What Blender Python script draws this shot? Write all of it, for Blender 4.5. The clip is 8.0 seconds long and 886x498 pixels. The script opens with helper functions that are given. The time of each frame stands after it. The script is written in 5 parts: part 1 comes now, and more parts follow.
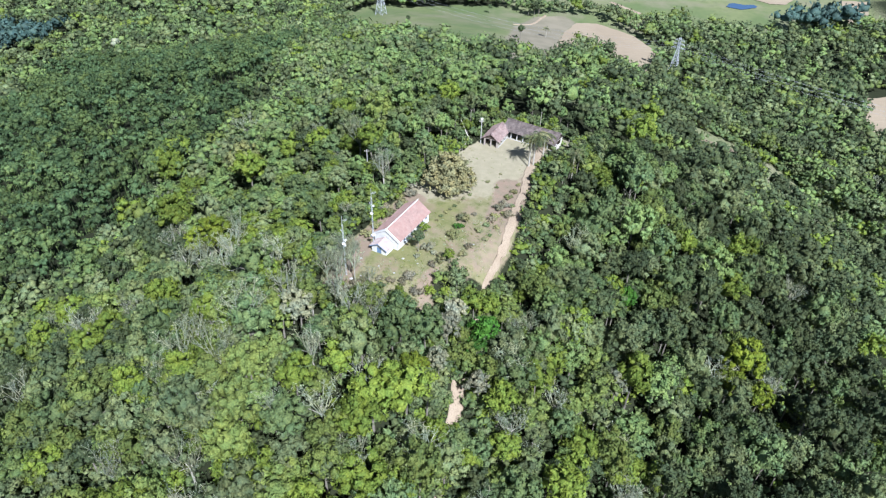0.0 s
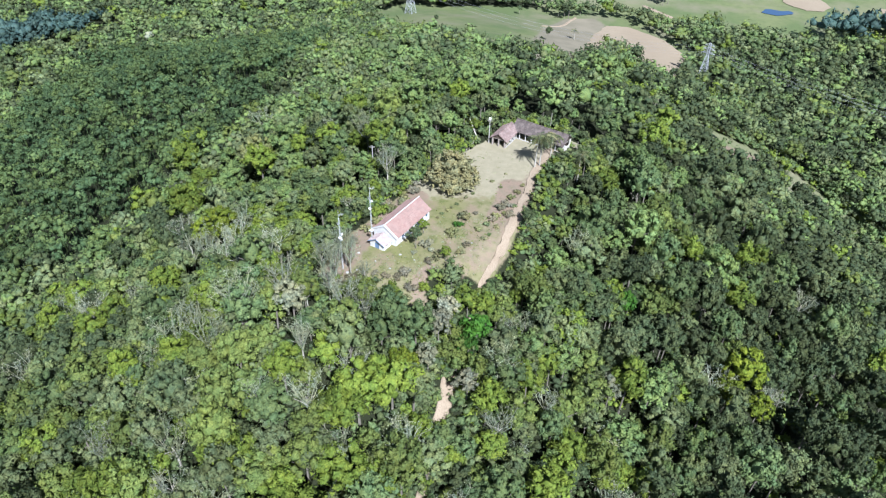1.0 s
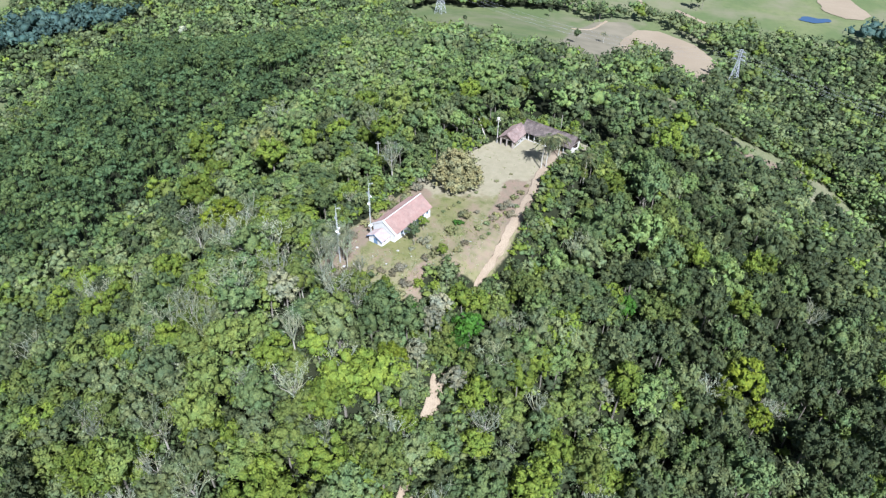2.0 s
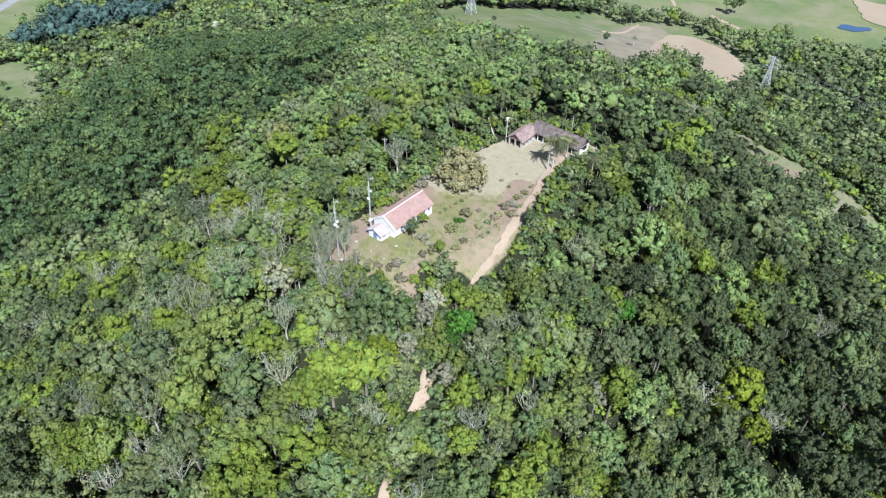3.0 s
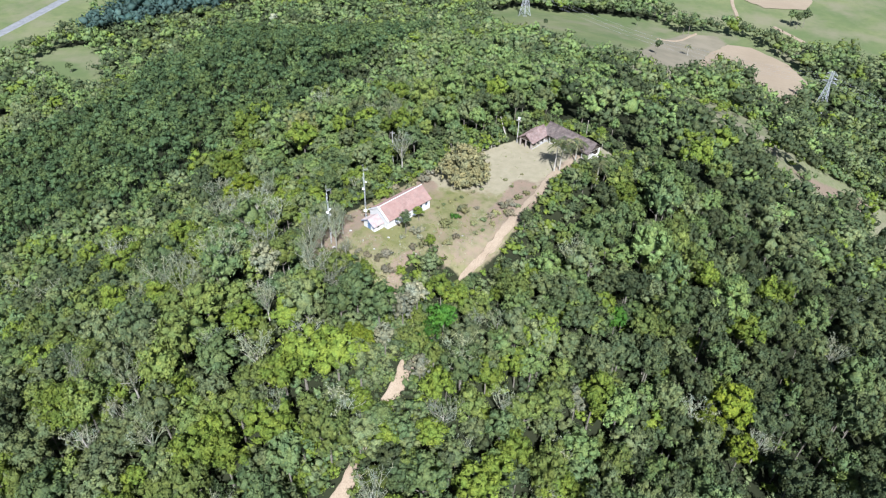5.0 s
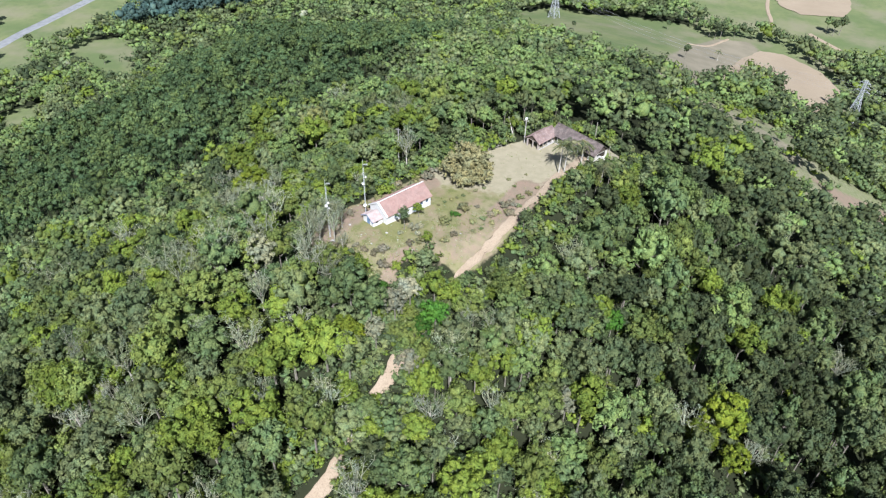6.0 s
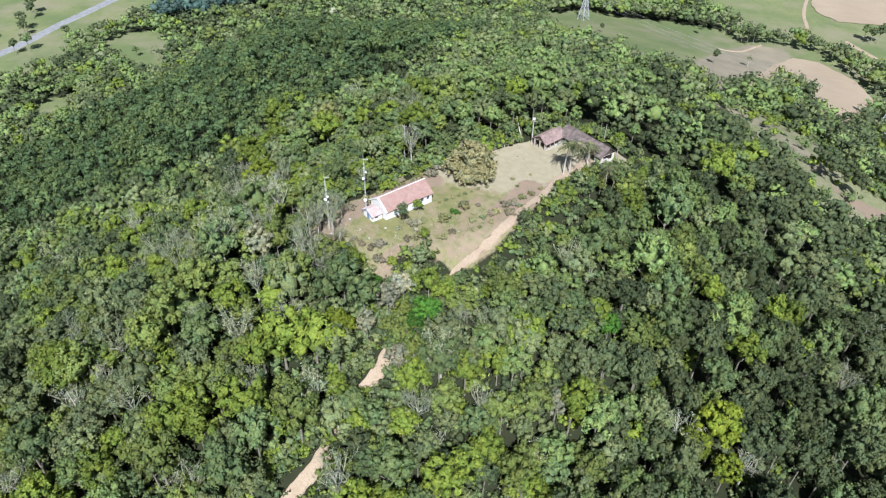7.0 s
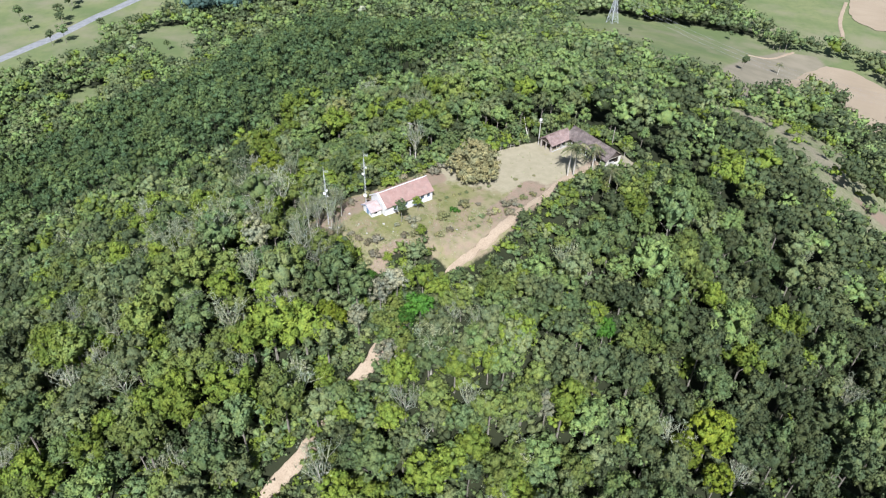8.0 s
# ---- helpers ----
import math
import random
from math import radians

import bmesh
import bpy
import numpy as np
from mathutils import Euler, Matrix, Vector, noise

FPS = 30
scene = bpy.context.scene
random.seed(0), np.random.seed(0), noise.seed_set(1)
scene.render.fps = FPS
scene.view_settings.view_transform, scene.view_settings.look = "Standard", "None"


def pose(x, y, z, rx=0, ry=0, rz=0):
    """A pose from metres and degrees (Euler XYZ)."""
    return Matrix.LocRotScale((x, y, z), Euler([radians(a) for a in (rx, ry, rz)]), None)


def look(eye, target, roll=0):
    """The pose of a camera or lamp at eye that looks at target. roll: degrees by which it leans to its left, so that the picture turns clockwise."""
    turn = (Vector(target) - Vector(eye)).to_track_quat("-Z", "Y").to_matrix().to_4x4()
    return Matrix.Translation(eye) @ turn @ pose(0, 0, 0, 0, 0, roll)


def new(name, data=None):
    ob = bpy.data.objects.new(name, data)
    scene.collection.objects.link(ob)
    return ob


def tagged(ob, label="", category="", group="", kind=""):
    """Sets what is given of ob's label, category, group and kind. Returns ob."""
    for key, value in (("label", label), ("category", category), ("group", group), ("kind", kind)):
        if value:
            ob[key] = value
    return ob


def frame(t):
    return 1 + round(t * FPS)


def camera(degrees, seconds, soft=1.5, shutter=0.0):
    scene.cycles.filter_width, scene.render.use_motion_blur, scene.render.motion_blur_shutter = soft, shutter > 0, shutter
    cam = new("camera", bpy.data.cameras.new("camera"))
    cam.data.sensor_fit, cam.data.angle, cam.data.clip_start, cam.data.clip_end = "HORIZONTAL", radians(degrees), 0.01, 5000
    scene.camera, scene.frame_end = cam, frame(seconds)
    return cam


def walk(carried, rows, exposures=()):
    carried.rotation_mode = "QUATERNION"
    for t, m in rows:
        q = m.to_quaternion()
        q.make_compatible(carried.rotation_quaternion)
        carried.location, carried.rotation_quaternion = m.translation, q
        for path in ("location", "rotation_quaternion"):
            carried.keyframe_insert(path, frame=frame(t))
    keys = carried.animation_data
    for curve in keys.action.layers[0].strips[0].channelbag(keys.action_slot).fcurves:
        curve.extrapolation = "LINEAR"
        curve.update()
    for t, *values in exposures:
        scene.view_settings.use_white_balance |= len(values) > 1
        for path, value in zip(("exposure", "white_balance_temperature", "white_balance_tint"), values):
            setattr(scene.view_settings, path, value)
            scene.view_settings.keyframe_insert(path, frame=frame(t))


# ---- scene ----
cam = camera(64.6, 8.0, 1.2)
METRES, EYE, TILT, LEAN, TURN = 55.0, 88.0, -38.5, -1.1, 0.0
ROWS = [
    (0.0, 0.0, 0.0, 0.0, 0.0, 0.0, -0.0),
    (0.5, 0.0609, -0.0025, -0.0052, 1.2, 0.01, -0.95),
    (1.0, 0.1224, -0.0045, -0.0094, 2.46, -0.0, -1.95),
    (1.5, 0.184, -0.0054, -0.013, 3.72, -0.02, -2.97),
    (3.0, 0.3721, -0.0024, -0.0191, 7.52, -0.21, -5.95),
    (3.5, 0.4339, 0.0014, -0.019, 8.78, -0.32, -6.94),
    (4.0, 0.4964, 0.0065, -0.0171, 9.67, -0.4, -7.63),
    (4.5, 0.5583, 0.0132, -0.0147, 10.9, -0.55, -8.59),
    (6.0, 0.7462, 0.0392, -0.0003, 14.74, -1.16, -11.5),
    (6.5, 0.807, 0.0512, 0.0066, 16.01, -1.42, -12.44),
    (7.0, 0.8676, 0.0647, 0.0149, 17.28, -1.69, -13.39),
    (7.5, 0.9277, 0.0799, 0.0241, 18.55, -1.97, -14.34),
    (8.0, 0.9869, 0.096, 0.0345, 19.8, -2.26, -15.26),
]
walk(cam, [(t, pose(0, 0, EYE, TILT, LEAN, TURN) @ pose(METRES * x, METRES * y, METRES * z, 90 + pitch, roll, yaw)) for t, x, y, z, yaw, pitch, roll in ROWS],
     [(0.0, 0.95, 5560, 8), (3.5, 0.92, 5710, 8), (8.0, 0.86, 5930, 9)])

# ---- sky and sun ----
SUN_HEIGHT, SUN_TURN = 47.5, 158.0
TO_SUN = Vector((math.sin(radians(SUN_TURN)) * math.cos(radians(SUN_HEIGHT)), math.cos(radians(SUN_TURN)) * math.cos(radians(SUN_HEIGHT)), math.sin(radians(SUN_HEIGHT))))
world = bpy.data.worlds.new("sky")
scene.world = world
world.use_nodes = True
sky = world.node_tree.nodes.new("ShaderNodeTexSky")
sky.sky_type, sky.sun_disc = "NISHITA", False
sky.sun_elevation, sky.sun_rotation = radians(SUN_HEIGHT), radians(SUN_TURN)
background = world.node_tree.nodes["Background"]
background.inputs["Strength"].default_value = 0.052
world.node_tree.links.new(sky.outputs["Color"], background.inputs["Color"])
sun = new("sun", bpy.data.lights.new("sun", "SUN"))
sun.data.energy, sun.data.angle, sun.data.color = 5.0, radians(0.5), (1.0, 0.98, 0.995)
sun.matrix_world = look(TO_SUN * 200, (0, 0, 0))


# ---- materials ----
def mix_rgb(nt, factor, a, b, blend="MIX"):
    node = nt.nodes.new("ShaderNodeMix")
    node.data_type, node.blend_type = "RGBA", blend
    for socket, value in ((node.inputs[0], factor), (node.inputs[6], a), (node.inputs[7], b)):
        if hasattr(value, "links"):
            nt.links.new(value, socket)
        else:
            socket.default_value = value if not isinstance(value, tuple) else (*value[:3], 1)
    return node.outputs[2]


def ramp(nt, value, low, high, a=0.0, b=1.0):
    node = nt.nodes.new("ShaderNodeMapRange")
    node.clamp = True
    for i, v in enumerate((low, high, a, b)):
        node.inputs[i + 1].default_value = v
    nt.links.new(value, node.inputs[0])
    return node.outputs[0]


def arith(nt, op, a, b):
    node = nt.nodes.new("ShaderNodeMath")
    node.operation = op
    for socket, value in zip(node.inputs, (a, b)):
        if hasattr(value, "links"):
            nt.links.new(value, socket)
        else:
            socket.default_value = value
    return node.outputs[0]


def grain(nt, scale, detail=4.0, rough=0.55, stretch=None, world_space=True):
    geo = nt.nodes.new("ShaderNodeNewGeometry") if world_space else nt.nodes.new("ShaderNodeTexCoord")
    out = geo.outputs["Position"] if world_space else geo.outputs["Object"]
    if stretch:
        mapping = nt.nodes.new("ShaderNodeMapping")
        mapping.inputs["Scale"].default_value = stretch
        nt.links.new(out, mapping.inputs[0])
        out = mapping.outputs[0]
    tex = nt.nodes.new("ShaderNodeTexNoise")
    tex.inputs["Scale"].default_value, tex.inputs["Detail"].default_value, tex.inputs["Roughness"].default_value = scale, detail, rough
    nt.links.new(out, tex.inputs["Vector"])
    return tex.outputs["Fac"]


def material(name, rough=0.8, metal=0.0):
    m = bpy.data.materials.new(name)
    m.use_nodes = True
    shader = m.node_tree.nodes["Principled BSDF"]
    shader.inputs["Roughness"].default_value, shader.inputs["Metallic"].default_value = rough, metal
    shader.inputs["Specular IOR Level"].default_value = 0.25
    return m, m.node_tree, shader


def relief(nt, shader, height, strength, distance):
    bump = nt.nodes.new("ShaderNodeBump")
    bump.inputs["Strength"].default_value, bump.inputs["Distance"].default_value = strength, distance
    nt.links.new(height, bump.inputs["Height"])
    nt.links.new(bump.outputs[0], shader.inputs["Normal"])


def foliage(name, dark, light, third):
    """Leaves: three greens mixed tree by tree, clump by clump and leaf by leaf, a little light passing through."""
    m, nt, shader = material(name, 0.55)
    shader.inputs["Specular IOR Level"].default_value = 0.2
    info = nt.nodes.new("ShaderNodeObjectInfo").outputs["Random"]
    own = nt.nodes.new("ShaderNodeAttribute")
    own.attribute_name = "tree_tone"
    which = arith(nt, "FRACT", arith(nt, "ADD", info, own.outputs["Fac"]), 0.0)
    other = arith(nt, "FRACT", arith(nt, "MULTIPLY", which, 7.31), 0.0)
    island = nt.nodes.new("ShaderNodeNewGeometry").outputs["Random Per Island"]
    tone = mix_rgb(nt, ramp(nt, island, 0.0, 1.0, 0.22, 0.78), dark, light)
    tone = mix_rgb(nt, ramp(nt, other, 0.15, 0.95, 0.0, 0.75), tone, third)
    lobe = ramp(nt, grain(nt, 0.5, 2.0), 0.36, 0.64)
    tone = mix_rgb(nt, 1.0, tone, mix_rgb(nt, lobe, (0.84, 0.93, 0.98), (1.12, 1.06, 0.92)), "MULTIPLY")
    fleck = grain(nt, 3.4, 3.0, 0.7)
    tone = mix_rgb(nt, 1.0, tone, mix_rgb(nt, ramp(nt, fleck, 0.32, 0.68), (0.52, 0.56, 0.58), (1.36, 1.34, 1.30)), "MULTIPLY")
    tone = mix_rgb(nt, 1.0, tone, mix_rgb(nt, ramp(nt, which, 0.0, 1.0), (0.68, 0.68, 0.68), (1.3, 1.3, 1.3)), "MULTIPLY")
    nt.links.new(tone, shader.inputs["Base Color"])
    relief(nt, shader, fleck, 0.9, 0.32)
    through_leaf = nt.nodes.new("ShaderNodeBsdfTranslucent")
    nt.links.new(tone, through_leaf.inputs["Color"])
    both = nt.nodes.new("ShaderNodeMixShader")
    both.inputs[0].default_value = 0.08
    nt.links.new(shader.outputs[0], both.inputs[1])
    nt.links.new(through_leaf.outputs[0], both.inputs[2])
    nt.links.new(both.outputs[0], nt.nodes["Material Output"].inputs["Surface"])
    return m


LEAF = {
    "grey_green": foliage("grey_green_leaves", (0.101, 0.124, 0.052), (0.228, 0.258, 0.124), (0.145, 0.172, 0.065)),
    "yellow_green": foliage("yellow_green_leaves", (0.105, 0.138, 0.018), (0.205, 0.260, 0.046), (0.142, 0.184, 0.028)),
    "mid_green": foliage("mid_green_leaves", (0.074, 0.111, 0.041), (0.172, 0.225, 0.094), (0.122, 0.158, 0.057)),
    "dark_green": foliage("dark_green_leaves", (0.043, 0.064, 0.028), (0.112, 0.135, 0.061), (0.076, 0.090, 0.038)),
    "olive": foliage("olive_leaves", (0.100, 0.128, 0.031), (0.216, 0.262, 0.075), (0.148, 0.178, 0.043)),
    "fresh_green": foliage("fresh_green_leaves", (0.092, 0.142, 0.044), (0.227, 0.289, 0.102), (0.155, 0.204, 0.062)),
    "dry": foliage("dry_twigs", (0.150, 0.130, 0.088), (0.300, 0.265, 0.190), (0.190, 0.165, 0.100)),
    "pale_yellow": foliage("pale_yellow_leaves", (0.165, 0.175, 0.055), (0.345, 0.345, 0.150), (0.245, 0.245, 0.090)),
    "palm": foliage("palm_leaves", (0.062, 0.080, 0.034), (0.165, 0.180, 0.088), (0.105, 0.110, 0.048)),
    "bright_yellow": foliage("bright_yellow_leaves", (0.104, 0.140, 0.012), (0.216, 0.252, 0.030), (0.158, 0.188, 0.018)),
    "bright_green": foliage("bright_green_leaves", (0.037, 0.100, 0.011), (0.084, 0.183, 0.026), (0.056, 0.133, 0.018)),
    "pale": foliage("pale_leaves", (0.180, 0.180, 0.118), (0.396, 0.378, 0.262), (0.261, 0.264, 0.160)),
    "bare": foliage("grey_twigs", (0.235, 0.243, 0.170), (0.492, 0.498, 0.363), (0.282, 0.304, 0.176)),
    "brown": foliage("brownish_leaves", (0.153, 0.148, 0.063), (0.340, 0.318, 0.175), (0.224, 0.223, 0.085)),
    "tan_olive": foliage("tan_olive_leaves", (0.280, 0.249, 0.118), (0.516, 0.467, 0.243), (0.354, 0.324, 0.144)),
    "eucalyptus": foliage("eucalyptus_leaves", (0.050, 0.083, 0.029), (0.140, 0.183, 0.068), (0.093, 0.123, 0.036)),
    "eucalyptus_dark": foliage("dark_eucalyptus_leaves", (0.037, 0.069, 0.027), (0.107, 0.152, 0.064), (0.067, 0.100, 0.038)),
    # conifers are lighter and bluer: valley haze is put into the leaf colour
    "conifer": foliage("hazy_conifer_leaves", (0.034, 0.068, 0.058), (0.091, 0.138, 0.117), (0.059, 0.096, 0.086)),
}


def plain(name, a, b, rough=0.8, scale=1.5, metal=0.0, bump=0.0, fine=18.0):
    m, nt, shader = material(name, rough, metal)
    tone = mix_rgb(nt, ramp(nt, grain(nt, scale), 0.3, 0.7), a, b)
    tone = mix_rgb(nt, ramp(nt, grain(nt, fine, 3.0), 0.35, 0.75, 0.0, 0.5), tone, tuple(v * 0.6 for v in a))
    nt.links.new(tone, shader.inputs["Base Color"])
    if bump:
        relief(nt, shader, grain(nt, fine, 4.0), 0.6, bump)
    return m


BARK = plain("bark", (0.15, 0.13, 0.10), (0.30, 0.27, 0.22), 0.9, 2.0, bump=0.02)
PALE_BARK = plain("pale_bark", (0.36, 0.33, 0.27), (0.55, 0.51, 0.44), 0.85, 1.5, bump=0.01)
LIMEWASH = plain("white_limewash", (0.62, 0.60, 0.56), (0.74, 0.72, 0.69), 0.85, 0.8, bump=0.005, fine=9.0)
CREAM = plain("cream_plaster", (0.56, 0.52, 0.43), (0.70, 0.66, 0.56), 0.85, 0.7, bump=0.005, fine=7.0)
TIMBER = plain("faded_boards", (0.33, 0.28, 0.24), (0.48, 0.42, 0.37), 0.9, 2.0)
WHITE_PAINT = plain("white_painted_steel", (0.50, 0.51, 0.50), (0.64, 0.65, 0.64), 0.5, 3.0)
# wood colour; on the farm back walls its darkness stands for interior shade
DARK_WOOD = plain("dark_wood", (0.06, 0.045, 0.035), (0.13, 0.10, 0.08), 0.8, 3.0)
GREY_WOOD = plain("weathered_wood", (0.28, 0.25, 0.21), (0.44, 0.40, 0.34), 0.9, 3.0)
BLUE_PAINT = plain("blue_paint", (0.13, 0.20, 0.32), (0.20, 0.29, 0.42), 0.6, 2.0)
STEEL = plain("galvanised_steel", (0.44, 0.45, 0.46), (0.58, 0.59, 0.60), 0.5, 4.0, 0.15)
CONCRETE = plain("concrete", (0.38, 0.36, 0.33), (0.52, 0.50, 0.46), 0.9, 2.0, bump=0.006)
STONE = plain("pale_stone", (0.36, 0.34, 0.30), (0.50, 0.48, 0.44), 0.9, 1.2, bump=0.03)
ASPHALT = plain("asphalt", (0.20, 0.20, 0.20), (0.30, 0.30, 0.295), 0.9, 0.3)
WIRE = plain("cable", (0.35, 0.35, 0.36), (0.45, 0.45, 0.46), 0.5, 2.0, 0.5)


def tile_material(name, a, b, stain):
    m, nt, shader = material(name, 0.85)
    tone = mix_rgb(nt, ramp(nt, grain(nt, 1.1, 5.0), 0.35, 0.65), a, b)
    tone = mix_rgb(nt, ramp(nt, grain(nt, 6.0, 3.0), 0.45, 0.7, 0.0, 0.6), tone, stain)
    streak = ramp(nt, grain(nt, 0.5, 5.0, 0.65), 0.5, 0.72, 0.0, 0.7)
    nt.links.new(mix_rgb(nt, streak, tone, stain), shader.inputs["Base Color"])
    return m


PINK_TILE = tile_material("terracotta_tiles", (0.29, 0.175, 0.145), (0.35, 0.235, 0.20), (0.235, 0.165, 0.14))
OLD_TILE = tile_material("weathered_tiles", (0.105, 0.080, 0.070), (0.205, 0.165, 0.148), (0.050, 0.044, 0.040))
FADED_TILE = tile_material("faded_tiles", (0.205, 0.135, 0.115), (0.325, 0.245, 0.220), (0.105, 0.080, 0.072))
RED_TILE = tile_material("aged_pale_tiles", (0.38, 0.29, 0.265), (0.48, 0.40, 0.375), (0.30, 0.235, 0.215))


def glass_material():
    m, nt, shader = material("window_glass", 0.08)
    shader.inputs["Base Color"].default_value = (0.05, 0.06, 0.07, 1)
    shader.inputs["Specular IOR Level"].default_value = 0.6
    return m


GLASS = glass_material()


def water_material():
    m, nt, shader = material("pond_water", 0.12)
    shader.inputs["Base Color"].default_value = (0.05, 0.09, 0.16, 1)
    shader.inputs["Specular IOR Level"].default_value = 0.5
    relief(nt, shader, grain(nt, 0.6, 3.0), 0.3, 0.05)
    return m


WATER = water_material()


def earth_material(name, a, b, c, scale=0.25, furrow=None):
    """Bare or ploughed earth: large patches, clods, and furrows in one direction if asked for."""
    m, nt, shader = material(name, 0.95)
    tone = mix_rgb(nt, ramp(nt, grain(nt, scale, 5.0), 0.35, 0.65), a, b)
    tone = mix_rgb(nt, ramp(nt, grain(nt, 3.5, 5.0, 0.7), 0.45, 0.7), tone, c)
    if furrow:
        lines = grain(nt, 0.5, 2.0, 0.5, furrow)
        tone = mix_rgb(nt, ramp(nt, lines, 0.4, 0.65, 0.0, 0.45), tone, c)
    nt.links.new(tone, shader.inputs["Base Color"])
    relief(nt, shader, grain(nt, 2.5, 6.0, 0.7), 0.8, 0.12)
    return m


TRACK_EARTH = earth_material("track_earth", (0.322, 0.246, 0.168), (0.376, 0.296, 0.210), (0.230, 0.172, 0.114))
PLOUGHED = earth_material("ploughed_earth", (0.300, 0.236, 0.160), (0.345, 0.275, 0.190), (0.262, 0.203, 0.136), 0.04, (0.1, 1.6, 1.0))


def ground_material():
    """Forest floor with the shade between trees put into its colour, grass of the clearing, worn soil and valley
    meadows, mixed by the masks on the sheet.
    """
    m, nt, shader = material("ground", 0.95)
    shader.inputs["Specular IOR Level"].default_value = 0.08

    def mask(name):
        node = nt.nodes.new("ShaderNodeAttribute")
        node.attribute_name = name
        return node.outputs["Fac"]

    # floor is darker than leaf litter: shade of the tree gaps is in its colour
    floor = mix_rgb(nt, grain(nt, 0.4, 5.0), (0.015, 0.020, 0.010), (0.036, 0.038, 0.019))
    wide, mid, fine = grain(nt, 0.09, 4.0), grain(nt, 0.55, 5.0, 0.6), grain(nt, 3.2, 5.0, 0.7)
    lawn = mix_rgb(nt, ramp(nt, wide, 0.38, 0.62), (0.185, 0.180, 0.072), (0.240, 0.208, 0.122))
    lawn = mix_rgb(nt, ramp(nt, mid, 0.45, 0.68, 0.0, 0.75), lawn, (0.105, 0.124, 0.038))
    lawn = mix_rgb(nt, ramp(nt, fine, 0.5, 0.72, 0.0, 0.6), lawn, (0.235, 0.190, 0.118))
    lawn = mix_rgb(nt, ramp(nt, grain(nt, 0.22, 4.0, 0.6), 0.52, 0.66, 0.0, 0.7), lawn, (0.26, 0.19, 0.135))
    straw = mix_rgb(nt, ramp(nt, mid, 0.4, 0.65), (0.290, 0.255, 0.168), (0.335, 0.292, 0.200))
    straw = mix_rgb(nt, ramp(nt, fine, 0.5, 0.75, 0.0, 0.5), straw, (0.235, 0.210, 0.115))
    soil = mix_rgb(nt, ramp(nt, mid, 0.35, 0.65), (0.265, 0.190, 0.138), (0.222, 0.178, 0.124))
    soil = mix_rgb(nt, ramp(nt, fine, 0.5, 0.7, 0.0, 0.6), soil, (0.155, 0.125, 0.080))
    meadow = mix_rgb(nt, ramp(nt, grain(nt, 0.018, 4.0), 0.4, 0.6), (0.120, 0.152, 0.062), (0.175, 0.190, 0.085))
    meadow = mix_rgb(nt, ramp(nt, grain(nt, 0.2, 5.0, 0.65), 0.45, 0.7, 0.0, 0.55), meadow, (0.105, 0.130, 0.058))
    meadow = mix_rgb(nt, ramp(nt, grain(nt, 0.028, 5.0, 0.6), 0.46, 0.66, 0.0, 0.75), meadow, (0.215, 0.195, 0.125))
    fallow = mix_rgb(nt, ramp(nt, grain(nt, 0.06, 5.0), 0.4, 0.62), (0.205, 0.180, 0.125), (0.250, 0.215, 0.152))
    rough_edge = arith(nt, "MULTIPLY", arith(nt, "SUBTRACT", grain(nt, 0.8, 5.0, 0.65), 0.5), 0.9)
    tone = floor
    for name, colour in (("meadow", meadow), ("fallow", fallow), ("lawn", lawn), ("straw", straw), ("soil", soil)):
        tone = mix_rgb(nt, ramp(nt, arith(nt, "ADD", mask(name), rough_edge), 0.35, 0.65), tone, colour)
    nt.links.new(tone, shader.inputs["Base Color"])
    relief(nt, shader, grain(nt, 1.8, 6.0, 0.7), 0.7, 0.15)
    return m


GROUND = ground_material()

# ---- the lie of the land ----
HILLS = ((0, 125, 34, 45, 44.8), (-30, 70, 40, 40, 40.0), (15, 70, 45, 40, -15.4), (-10, 20, 70, 60, 37.7), (75, 125, 45, 45, 33.9), (70, 60, 60, 50, 25.4),
         (-85, 110, 45, 50, 13.1), (-60, 170, 50, 50, 29.6), (20, 195, 50, 45, 45.8), (80, 200, 45, 55, 25.5), (-130, 180, 60, 70, 25.1), (-140, 290, 70, 70, 33.3))
RIDGES = ((-30, 280, 70, 70, 29.5), (70, 310, 60, 70, 15.9), (0, 400, 80, 70, 25.3), (-120, 60, 70, 60, 23.9), (150, 180, 60, 80, 18.3), (120, 40, 60, 60, 9.9),
          (-25, 480, 55, 45, 4.9), (110, 290, 40, 45, 15.5), (40, 250, 40, 40, 6.1), (92, 130, 22, 24, -9.0))



def smooth(low, high, v):
    u = np.clip((v - low) / (high - low), 0, 1)
    return u * u * (3 - 2 * u)


def height(x, y):
    """Height of the ground: a wooded hill over a valley floor, levelled on top where the chapel and the farmstead stand."""
    x, y = np.asarray(x, float), np.asarray(y, float)
    z = np.full(np.broadcast(x, y).shape, -111.0)
    for cx, cy, rx, ry, h in HILLS + RIDGES:
        z = z + h * np.exp(-0.5 * ((x - cx) / rx) ** 2 - 0.5 * ((y - cy) / ry) ** 2)
    along, across = ((x - 8) * 36 + (y - 136) * 50) / 61.6, ((x - 8) * 50 - (y - 136) * 36) / 61.6
    d = ((np.abs(along) / 40) ** 3 + (np.abs(across) / 17) ** 3) ** (1 / 3)
    w = 1 - smooth(0.75, 1.35, d)
    return z * (1 - w) + (-2.9 - 0.035 * (y - 117) - 0.05 * np.maximum(across - 4, 0)) * w


def ground_at(x, y):
    return float(height(x, y))


